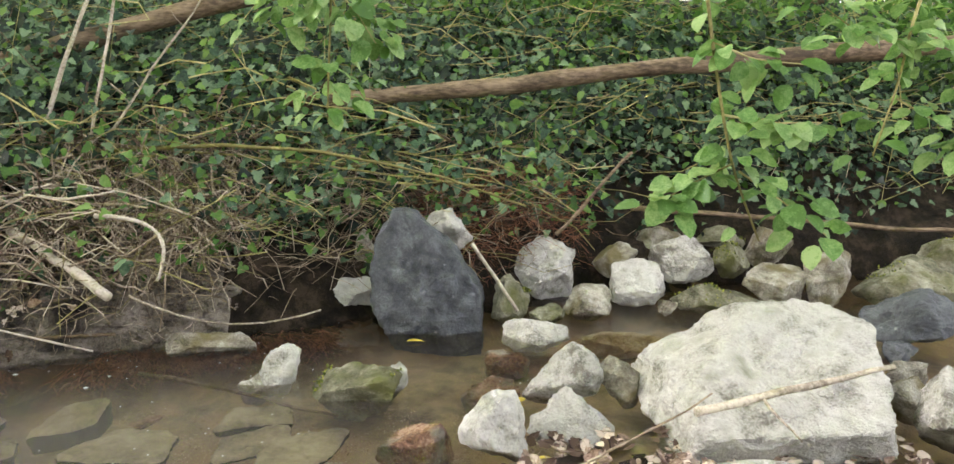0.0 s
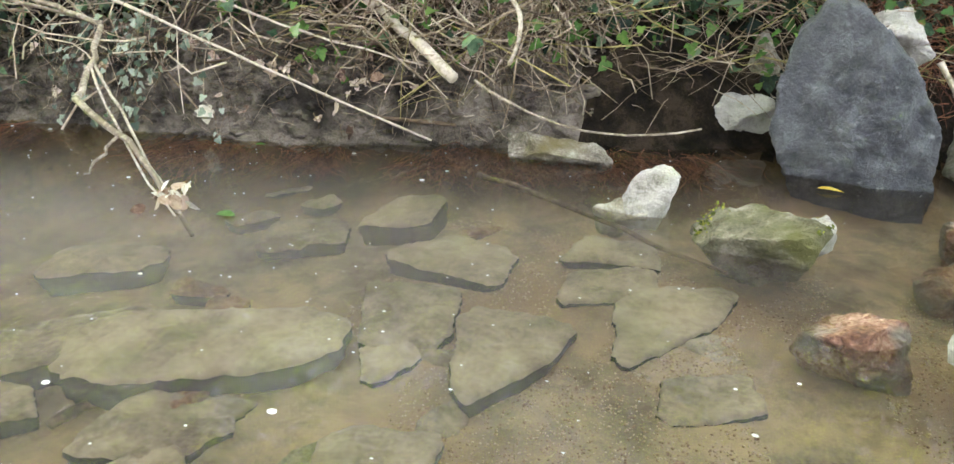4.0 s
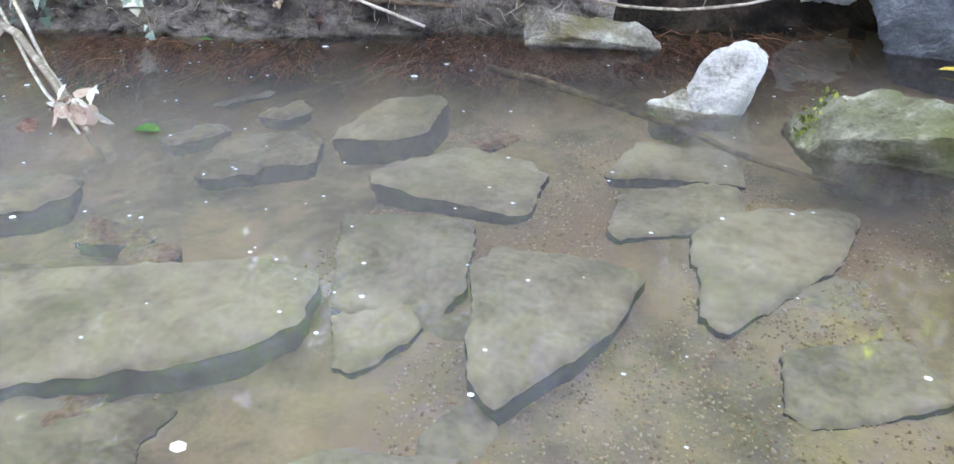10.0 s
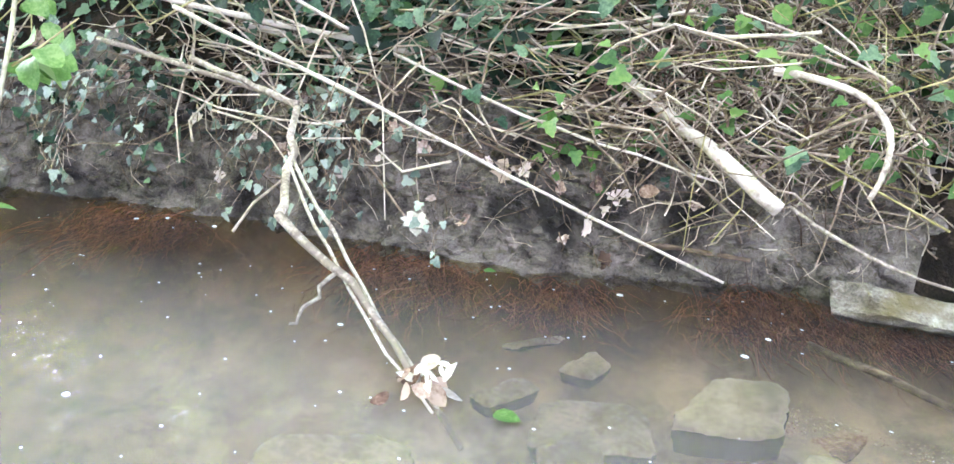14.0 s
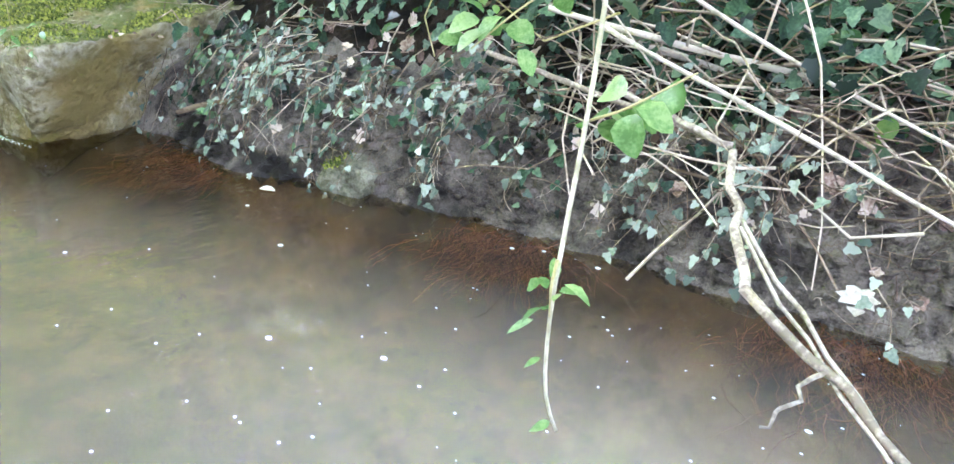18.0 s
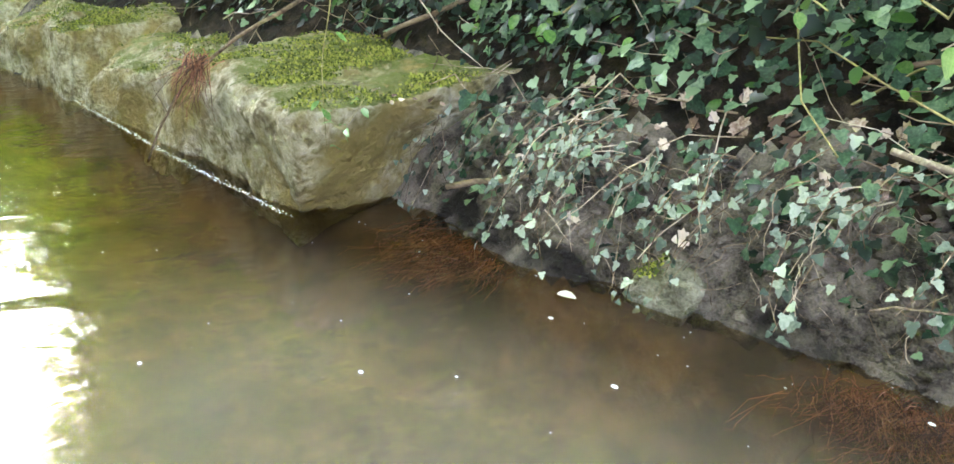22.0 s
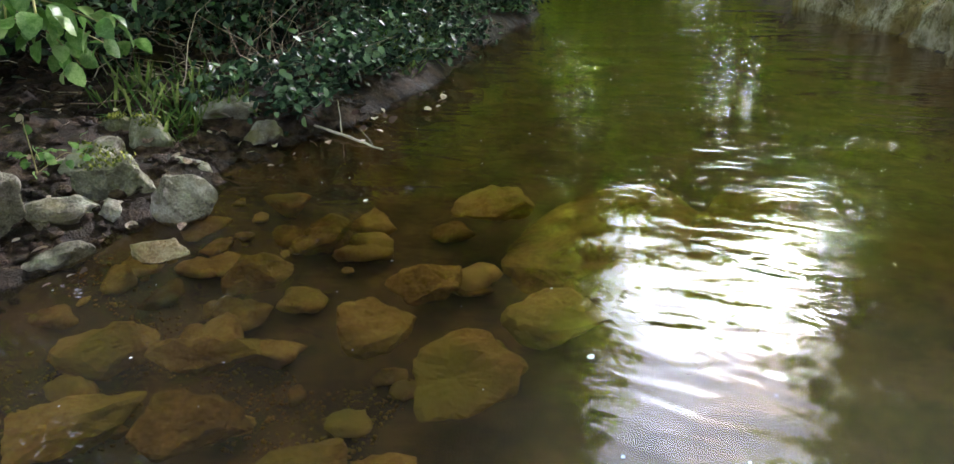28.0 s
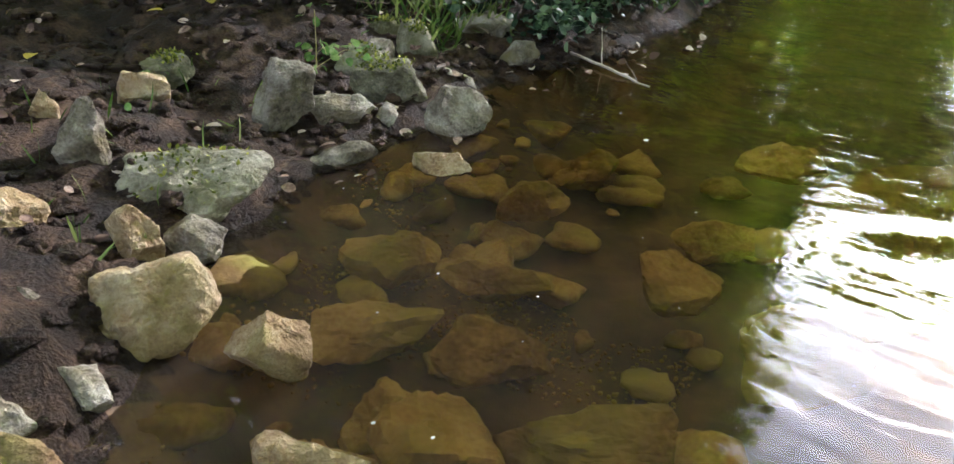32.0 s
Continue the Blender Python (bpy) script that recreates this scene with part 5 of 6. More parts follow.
stuff("rusty_roots", "fine rust-red alder roots trailing in the water", "roots", root_fans(8500, 46), RUST)
stuff("bank_roots", "grey rootlets hanging from the mud bank", "roots", rods(700, -5.5, -1.5, 0.0, 0.3, 47, (0.08, 0.3), (0.001, 0.003), 0.06, (0.6, 0.5, 0.7), 0.2), TWIG)


def litter(n, x0, x1, y0, y1, seed, size, kind="ovate"):
    r = np.random.default_rng(seed)
    x, y = r.uniform(x0, x1, n), r.uniform(y0, y1, n)
    z = np.maximum(ground_height(x, y), 0.0) + r.uniform(0.004, 0.03, n)
    return leaf_cloud(kind, np.stack([x, y, z], 1), r.uniform(*size, n), r.normal(0, 0.35, (n, 3)) + (0, 0, 1), np.stack([r.normal(size=n), r.normal(size=n), r.normal(0, 0.25, n)], 1))


stuff("leaf_litter", "brown and pinkish dead leaves beside the limestone slab", "leaf litter",
      join([litter(560, 0.15, 1.7, 1.75, 2.6, 51, (0.025, 0.06)), litter(150, 0.25, 1.2, 2.0, 2.65, 52, (0.035, 0.065), "maple")]), LITTER)
stuff("leaf_litter", "scattered dead leaves on the near mud bank", "leaf litter", litter(420, -8, -4.2, -4.5, -1.75, 53, (0.025, 0.06)), LITTER)
stuff("leaf_litter", "scattered dead leaves on the far mud bank", "leaf litter",
      leaves_on_bank("maple", 140, -5.8, -1.2, 0.03, 0.6, 54, (0.03, 0.065), 0.02, None, 0.2), LITTER)

lr = np.random.default_rng(56)
lx, ly = lr.uniform(-7.0, -5.8, 60), lr.uniform(2.05, 2.9, 60)
stuff("leaf_litter", "dead leaves lying on the mossy boulder", "leaf litter",
      leaf_cloud("ovate", np.stack([lx, ly, 0.51 + lr.uniform(0, 0.02, 60)], 1), lr.uniform(0.025, 0.055, 60), lr.normal(0, 0.3, (60, 3)) + (0, 0, 1), lr.normal(0, 1, (60, 3)) * (1, 1, 0.2)), LITTER)

# ---------------- logs and sticks ----------------
stick("fallen brown tree trunk lying across the bank", (-1.57, 4.90, 1.22), (4.28, 5.35, 1.64), 0.048, 0.066, BARK, 3, (1.2, 5.05, 1.455), 0.008, name="fallen_log", n=22, sides=14, category="log")
stick("dark fallen trunk high on the bank", (-3.05, 4.75, 1.50), (-0.50, 4.95, 2.16), 0.065, 0.055, BARK, 4, None, 0.01, name="fallen_log", n=16, sides=12, category="log")
stick("mossy short log on the bank", (-2.2, 5.05, 1.12), (-1.2, 5.15, 1.2), 0.05, 0.055, BARK, 5, name="log", category="log")
stick("bleached broken log on the brush pile", (-2.42, 3.76, 0.62), (-1.77, 3.46, 0.34), 0.020, 0.026, PALEWOOD, 6, None, 0.02, name="log", sides=9, category="log")
stick("long straight grey stick slanting to the water", (-3.75, 2.95, 0.80), (-1.89, 3.48, 0.05), 0.0085, 0.005, PALEWOOD, 7, (-2.82, 3.20, 0.435), 0.006, n=14)
stick("long thin stick slanting across the bank", (-3.75, 3.25, 0.95), (-1.96, 3.55, 0.36), 0.0075, 0.0045, PALEWOOD, 8, (-2.85, 3.42, 0.55), 0.01, n=14)
stick("curved hooked twig with pale bark", (-1.88, 3.62, 0.72), (-1.54, 3.50, 0.41), 0.012, 0.008, PALEWOOD, 9, (-1.57, 3.60, 0.64), 0.01, n=12)
stick("slender twig reaching over the water", (-1.75, 3.62, 0.30), (-0.80, 3.81, 0.16), 0.007, 0.004, PALEWOOD, 10, (-1.3, 3.66, 0.14), 0.01, n=12)
stick("dark stick lying on the mud", (-2.19, 3.50, 0.11), (-1.84, 3.62, 0.09), 0.010, 0.008, BARK, 11)
stick("pale broken branch over the mud bank", (-4.15, 3.15, 0.80), (-3.15, 3.68, 0.60), 0.011, 0.012, PALEWOOD, 12, None, 0.01, twigs=2)
stick("pale stick under the ivy", (-3.95, 3.45, 0.68), (-3.05, 3.72, 0.52), 0.013, 0.010, PALEWOOD, 13, None, 0.015)
stick("dead grey branch over the mud bank", (-4.35, 3.05, 0.62), (-3.38, 3.08, 0.50), 0.012, 0.008, PALEWOOD, 14, None, 0.02, twigs=2)
stick("long olive stem arching over the brush", (-2.5, 4.25, 0.95), (0.35, 4.45, 0.62), 0.014, 0.006, STEM, 15, (-0.95, 4.28, 0.97), 0.008, name="arching_stem", n=16, category="stem")
stick("thin olive stem above the brush", (-2.2, 4.35, 1.02), (0.1, 4.2, 0.78), 0.008, 0.004, STEM, 16, (-0.95, 4.3, 0.93), 0.012, name="arching_stem", n=16, category="stem")
stick("pale leaning stem on the bank", (-2.46, 4.2, 1.05), (-1.98, 4.2, 2.05), 0.014, 0.010, PALEWOOD, 17, None, 0.012, name="leaning_stem", category="stem")
stick("thin leaning stem on the bank", (-2.17, 4.2, 1.05), (-1.92, 4.25, 2.05), 0.010, 0.008, PALEWOOD, 18, None, 0.015, name="leaning_stem", category="stem")
stick("dry forked stem on the bank", (-2.05, 4.2, 1.10), (-1.5, 4.3, 1.85), 0.008, 0.005, PALEWOOD, 19, None, 0.02, name="leaning_stem", twigs=3, category="stem")
stick("low branch behind the weir stones", (1.1, 4.95, 0.52), (3.6, 4.95, 0.34), 0.018, 0.014, BARK, 20, None, 0.01, n=14)
stick("dead stick leaning on the bank", (0.55, 4.55, 0.42), (1.05, 4.75, 0.92), 0.014, 0.010, BARK, 21, None, 0.015)
stick("brown stick lying on the limestone slab", (0.80, 2.30, 0.27), (1.50, 2.38, 0.40), 0.016, 0.010, PALEWOOD, 22, None, 0.01, twigs=1)
stick("slender dry twig beside the slab", (0.45, 2.35, 0.06), (0.92, 2.5, 0.25), 0.005, 0.003, TWIG, 23, None, 0.02)
stick("stick propped behind the dark boulder", (0.02, 4.15, 0.45), (0.28, 4.02, 0.08), 0.012, 0.009, PALEWOOD, 24, None, 0.01)
stick("grey branch lying in the shallows", (-1.6, 3.35, -0.02), (-0.55, 2.95, -0.05), 0.012, 0.007, BARK, 25, None, 0.02, n=12)
stick("pale stick lying on the stream bed", (-1.44, 1.28, -0.09), (-1.26, 1.42, -0.10), 0.014, 0.013, PALEWOOD, 26)
stick("dark sunken branch beside a slab", (-1.95, 1.62, -0.17), (-1.9, 1.98, -0.17), 0.016, 0.014, BARK, 27)
stick("bleached twig lying in the water", (-7.06, -2.15, 0.03), (-6.88, -1.62, 0.0), 0.008, 0.005, PALEWOOD, 28, None, 0.02, twigs=2)
stick("dead branch leaning on the boulder", (-7.32, 1.48, -0.02), (-6.55, 2.35, 0.98), 0.006, 0.010, BARK, 29, (-7.0, 1.78, 0.55), 0.01, n=14, twigs=3)
stick("dead branch on the mossy boulder", (-6.9, 2.65, 0.66), (-6.1, 3.1, 1.05), 0.014, 0.010, BARK, 30, None, 0.02, twigs=2)
stick("short stick on the mud by the boulder", (-5.85, 2.45, 0.15), (-5.35, 2.75, 0.30), 0.013, 0.010, BARK, 33, None, 0.02)
for k in range(9):
    r = np.random.default_rng(300 + k)
    x = r.uniform(-4.8, 0.6)
    y = float(line(NORTH, x)) + r.uniform(0.5, 1.1)
    z = float(ground_height([x], [y])[0]) + r.uniform(0.1, 0.3)
    dx = r.uniform(0.4, 0.9) * r.choice([-1, 1])
    stick("dry grey branch tangled in the ivy", (x, y, z), (x + dx, y - r.uniform(0.0, 0.35), z - r.uniform(-0.15, 0.35)), 0.010, 0.005, PALEWOOD if k % 2 else BARK, 310 + k, None, 0.05, n=10, twigs=2, group="dead branches")
# knocked-down branch with a clump of drift at its end
yb = thing("drift_branch", "bleached forked branch trailing in the water with caught leaves", "branch", at=(-3.33, 3.08, 0.49))
for pts, r0, r1 in (
    ([(-3.33, 3.08, 0.49), (-3.17, 2.85, 0.36), (-3.03, 2.66, 0.28)], 0.012, 0.014),
    ([(-3.03, 2.66, 0.28), (-2.77, 2.64, 0.17), (-2.52, 2.55, 0.06), (-2.25, 2.42, -0.04)], 0.014, 0.008),
    ([(-3.2, 2.9, 0.38), (-2.95, 2.78, 0.24), (-2.7, 2.65, 0.12), (-2.4, 2.5, 0.02)], 0.007, 0.005),
    ([(-3.15, 2.85, 0.35), (-2.9, 2.70, 0.22), (-2.6, 2.55, 0.08), (-2.35, 2.45, 0.0)], 0.006, 0.004),
    ([(-2.80, 2.65, 0.18), (-2.84, 2.55, 0.10), (-2.86, 2.50, 0.04)], 0.007, 0.004),
    ([(-3.75, 3.0, 0.62), (-3.5, 3.05, 0.55), (-3.33, 3.08, 0.49)], 0.012, 0.011),
):
    n = 9
    t = np.linspace(0, 1, n)
    src = np.linspace(0, 1, len(pts))
    pp = np.stack([np.interp(t, src, [q[c] for q in pts]) for c in range(3)], 1) + np.random.default_rng(len(pts)).normal(0, 0.006, (n, 3)) - np.array(yb.location)
    v, f = tube(pp, np.linspace(r0, r1, n), 8)
    child("limb", mesh_of("limb", v, f, PALEWOOD), yb)
r = np.random.default_rng(77)
for k in range(22):
    v, f = leaf_cloud("long" if k % 2 else "ovate", [(0, 0, 0)], [r.uniform(0.035, 0.075)], [r.normal(0, 0.7, 3) + (0, -0.5, 0.6)], [r.normal(size=3)])
    q = child("caught_leaf", mesh_of("caught_leaf", v, f, PALELEAF if k % 2 else DRYLEAF), yb)
    q.location = Vector((-2.40 + r.normal(0, 0.035), 2.50 + r.normal(0, 0.03), 0.02 + r.uniform(0, 0.06))) - yb.location
v, f = join([tube(bend((-2.38, 2.47, 0.03), (-2.38 + r.normal(0, 0.1), 2.47 + r.normal(0, 0.08), 0.03 + abs(r.normal(0, 0.06))), 0, 0.1, 4, 900 + k), [0.003, 0.002, 0.002, 0.001], 3, False) for k in range(150)])
child("drift_tuft", mesh_of("drift_tuft", v, f, BARK), yb, "tuft of dark wet stalks")


# ---------------- leafy shoots with single leaves ----------------
def shoot(label, stem, radius, leaves, seed, size=(0.05, 0.08), kind="ovate", stem_mat=None, leaf_mat=None, name="leafy_shoot", side=0.05, hang=0.4, category="branch", forks=()):
    """A stem with leaves as separate parts; leaves: count along the stem and the forks."""
    r = np.random.default_rng(seed)
    stem_mat, leaf_mat = stem_mat or STEM, leaf_mat or LEAF1
    base = Vector(stem[0])
    top = thing(name, label, category, at=base)
    lines = []
    for j, raw in enumerate((stem, *forks)):
        raw = np.array(raw, float)
        t = np.linspace(0, 1, 14)
        src = np.linspace(0, 1, len(raw))
        pp = np.stack([np.interp(t, src, raw[:, c]) for c in range(3)], 1)
        pp[1:-1] = (pp[:-2] + 2 * pp[1:-1] + pp[2:]) / 4
        lines.append(pp)
        rr = radius if j == 0 else radius * 0.55
        v, f = tube(pp - np.array(base), np.linspace(rr, rr * 0.45, len(pp)), 7)
        child("stem" if j == 0 else "side_twig", mesh_of("stem", v, f, stem_mat), top)
    shapes = []
    for k in range(5):
        v, f = leaf_cloud(kind, [(0, 0, 0)], [1.0], [(0, 0, 1)], [(0, 1, 0)])
        v = np.array(v)
        v[:, 2] += 0.10 * np.sin(v[:, 1] * (2 + k)) * (0.4 + k * 0.15)
        shapes.append(mesh_of("leaf", v, f, leaf_mat))
    for k in range(leaves):
        pp = lines[int(r.integers(len(lines)))]
        i = r.uniform(0.12, 1.0) * (len(pp) - 1)
        a = pp[int(i)] + (pp[min(int(i) + 1, len(pp) - 1)] - pp[int(i)]) * (i % 1)
        out = Vector(r.normal(size=3))
        out.z *= 0.4
        out.normalize()
        tip = (out - Vector((0, 0, hang))).normalized()
        nrm = (Vector((0, -0.35, 1)) + Vector(r.normal(0, 0.4, 3))).normalized()
        x = tip.cross(nrm).normalized()
        z = x.cross(tip)
        s = r.uniform(*size)
        q = child("leaf", shapes[k % 5], top)
        m = Matrix((x, tip, z)).transposed().to_4x4()
        q.matrix_basis = Matrix.Translation(Vector(a) - base + out * side * r.uniform(0.15, 1.0)) @ m @ Matrix.Diagonal((s, s, s, 1))
    return top


shoot("hanging branch with rounded fresh green leaves", [(0.82, 2.62, 1.95), (0.86, 2.60, 1.60), (0.93, 2.60, 1.25), (0.98, 2.60, 1.05), (1.08, 2.58, 0.80)], 0.008, 110, 61, (0.07, 0.115), side=0.09,
      forks=[[(0.93, 2.6, 1.25), (1.1, 2.6, 1.22), (1.28, 2.62, 1.22)], [(0.98, 2.6, 1.08), (0.82, 2.6, 1.0), (0.68, 2.58, 0.92)], [(1.0, 2.6, 1.05), (1.15, 2.6, 0.95), (1.32, 2.58, 0.82)], [(0.88, 2.6, 1.5), (1.02, 2.6, 1.44), (1.2, 2.6, 1.42)]])
shoot("leafy branch hanging over the weir", [(1.75, 2.75, 1.9), (1.62, 2.7, 1.6), (1.56, 2.65, 1.35), (1.48, 2.62, 1.1)], 0.007, 105, 62, (0.065, 0.11), side=0.10,
      forks=[[(1.62, 2.7, 1.55), (1.8, 2.7, 1.45), (1.95, 2.7, 1.3)], [(1.6, 2.7, 1.5), (1.4, 2.7, 1.55), (1.3, 2.7, 1.62)], [(1.56, 2.65, 1.3), (1.72, 2.6, 1.2), (1.85, 2.6, 1.12)]])
shoot("cluster of fresh leaves hanging into view", [(-0.42, 2.55, 2.0), (-0.42, 2.58, 1.7), (-0.45, 2.6, 1.4), (-0.46, 2.6, 1.24)], 0.006, 110, 63, (0.055, 0.095), side=0.10,
      forks=[[(-0.42, 2.58, 1.72), (-0.55, 2.6, 1.64), (-0.66, 2.6, 1.57)], [(-0.42, 2.58, 1.7), (-0.34, 2.6, 1.6), (-0.28, 2.6, 1.5)]], hang=0.8)
shoot("pale green shoot hanging over the water", [(-3.28, 2.30, 1.45), (-3.17, 2.16, 1.10), (-3.08, 2.02, 0.82), (-3.0, 1.87, 0.60), (-2.99, 1.85, 0.50), (-2.97, 1.83, 0.40), (-2.93, 1.82, 0.36)], 0.0055, 4, 64, (0.03, 0.05), "long", REED,
      side=0.02, hang=0.2)
shoot("bright leaves on the hanging shoot", [(-3.08, 2.02, 0.80), (-3.02, 2.03, 0.83), (-2.93, 2.08, 0.90)], 0.003, 9, 65, (0.06, 0.085), side=0.03, hang=0.6)
shoot("small leaf whorl on the hanging shoot", [(-3.0, 1.87, 0.62), (-3.0, 1.86, 0.58), (-2.99, 1.85, 0.53)], 0.003, 9, 66, (0.04, 0.065), "long", side=0.03, hang=0.1)
shoot("broad-leaved branch leaning over the bank", [(-3.2, 2.75, 1.15), (-3.45, 2.55, 1.05), (-3.7, 2.4, 0.98), (-3.9, 2.32, 0.98)], 0.007, 46, 67, (0.06, 0.10), side=0.10, hang=0.6,
      forks=[[(-3.45, 2.55, 1.05), (-3.6, 2.4, 0.9), (-3.68, 2.32, 0.80)], [(-3.4, 2.6, 1.05), (-3.5, 2.6, 1.2), (-3.75, 2.6, 1.25)]])
shoot("thin hanging sprig in front of the mossy boulder", [(-5.3, 1.75, 1.25), (-5.27, 1.72, 0.95), (-5.31, 1.70, 0.78), (-5.28, 1.70, 0.52)], 0.0025, 12, 68, (0.035, 0.06), "long", side=0.04, hang=0.2,
      forks=[[(-5.3, 1.7, 0.62), (-5.2, 1.72, 0.60), (-5.1, 1.75, 0.72)]])
shoot("young plant among the near bank stones", [(-5.75, -2.5, 0.12), (-5.72, -2.45, 0.25), (-5.7, -2.42, 0.38)], 0.003, 34, 69, (0.03, 0.05), side=0.08, hang=0.3,
      forks=[[(-5.74, -2.48, 0.2), (-5.68, -2.36, 0.26), (-5.66, -2.32, 0.24)], [(-5.74, -2.48, 0.15), (-5.82, -2.40, 0.22), (-5.85, -2.35, 0.2)]])
shoot("small seedling by the broad stone", [(-4.92, -2.3, 0.10), (-4.9, -2.27, 0.16), (-4.88, -2.25, 0.2)], 0.002, 14, 70, (0.025, 0.04), side=0.05, hang=0.2)
shoot("seedling beside the tan stone", [(-5.15, -2.58, 0.15), (-5.13, -2.55, 0.22), (-5.1, -2.52, 0.26)], 0.002, 10, 71, (0.02, 0.035), side=0.04, hang=0.2)
shoot("hazel branch with broad serrated leaves", [(-6.6, -3.3, 1.3), (-6.35, -3.0, 1.05), (-6.1, -2.75, 0.85), (-5.95, -2.55, 0.68)], 0.010, 40, 72, (0.09, 0.14), side=0.16, hang=0.7,
      forks=[[(-6.35, -3.0, 1.05), (-6.1, -3.2, 0.95), (-5.9, -3.3, 0.85)], [(-6.3, -2.95, 1.0), (-6.35, -2.6, 0.9), (-6.4, -2.35, 0.82)], [(-6.2, -2.9, 0.95), (-5.9, -2.9, 0.72), (-5.75, -2.95, 0.55)]])
shoot("hazel branch with large dark green leaves over the stones", [(-6.3, -3.25, 0.95), (-6.15, -3.0, 0.85), (-6.0, -2.8, 0.74), (-5.9, -2.68, 0.66)], 0.008, 90, 73, (0.07, 0.12), side=0.13, hang=0.8,
      forks=[[(-6.0, -2.8, 0.74), (-6.2, -2.75, 0.66), (-6.45, -2.75, 0.50)], [(-6.05, -2.85, 0.76), (-6.15, -2.75, 0.60), (-6.2, -2.7, 0.48)], [(-6.15, -3.0, 0.85), (-6.0, -3.05, 0.78), (-5.8, -3.0, 0.66)], [(-6.1, -2.9, 0.8), (-6.15, -2.7, 0.74), (-6.2, -2.5, 0.66)]])
# single leaves
def single_leaf(label, xyz, s, kind, m, tip=(0, 1, 0), nrm=(0, 0, 1), name="fallen_leaf"):
    v, f = leaf_cloud(kind, [(0, 0, 0)], [s], [nrm], [tip])
    ob = new(name, mesh_of(name, v, f, m))
    ob.location = xyz
    return tagged(ob, label, "leaf", "single leaves")


big_leaf = single_leaf("pale green lobed maple leaf over the shallows", (-0.70, 1.555, 0.02), 0.125, "broad", BIGLEAF, (-0.57, 0.82, 0.03), (0.05, -0.15, 1), "maple_leaf")
v, f = tube(bend((0, 0, 0), (0.05, -0.09, 0.0), 0, 0.04, 6, 3), np.linspace(0.0018, 0.0025, 6), 6)
child("stalk", mesh_of("stalk", v, f, STEM), big_leaf, "thin reddish stalk")
stick("thin straw-coloured twig over the shallows", (-0.80, 1.56, 0.03), (-0.735, 1.86, 0.02), 0.0019, 0.0009, STEM, 34, None, 0.04, twigs=2)
single_leaf("green leaf floating by the drift branch", (-2.21, 2.50, 0.012), 0.07, "ovate", LEAF1, (1, 0.3, 0))
single_leaf("white leaf floating by the ivy", (-5.02, 2.42, 0.012), 0.07, "ovate", PALELEAF, (0.6, 0.4, 0))
single_leaf("round green leaf by the mud bank", (-2.62, 3.18, 0.012), 0.045, "ovate", LEAF1, (0.6, 0.4, 0))
single_leaf("pale green fallen maple leaf on the mud", (-2.92, 3.22, 0.14), 0.08, "maple", PALELEAF, (0.1, -0.2, -1), (0, -1, 0.3))
single_leaf("brown curled leaf on the mud", (-2.72, 3.42, 0.26), 0.08, "maple", DRYLEAF, (0.2, 0.4, 0.5), (0, -1, 0.5))
single_leaf("brown dry leaf on the mud slope", (-2.22, 3.52, 0.28), 0.07, "ovate", DRYLEAF, (1, 0.2, 0.3), (0, -1, 0.8))
single_leaf("yellow leaf floating below the dark boulder", (-0.33, 3.72, 0.012), 0.10, "long", YELLOW, (1, 0.1, 0))
single_leaf("yellow leaf between the pale stones", (0.24, 2.95, 0.012), 0.055, "ovate", YELLOW, (0.3, 1, 0))
single_leaf("yellow-green leaf at the pale stone's foot", (0.28, 2.45, 0.02), 0.06, "long", YELLOW, (1, 0.2, 0))
for k, (x, y) in enumerate(((-5.2, -3.3), (-5.4, -2.95), (-5.15, -3.5), (-4.9, -2.9), (-5.7, -3.1))):
    single_leaf("yellow fallen leaf on dark mud", (x, y, float(ground_height([x], [y])[0]) + 0.03), 0.06, "ovate", YELLOW, (1, k - 2, 0.1))

def rods_south(n, seed):
    r = np.random.default_rng(seed)
    out = []
    for _ in range(n):
        x = r.uniform(-10.5, -6.6)
        y = float(line(SOUTH, x)) - r.uniform(0.45, 1.6)
        z = float(ground_height([x], [y])[0])
        d = Vector((r.normal(0, 0.6), r.normal(0, 0.6), abs(r.normal(0.25, 0.4)))).normalized() * r.uniform(0.2, 0.8)
        a = Vector((x, y, z))
        out.append(tube(bend(a, a + d, -0.03, 0.12, 5, int(r.integers(1e9))), np.linspace(0.004, 0.0015, 5), 3, False))
    return join(out)


stuff("dead_stems", "dry stems under the near bank shrubs", "brush", rods_south(330, 49), TWIG)
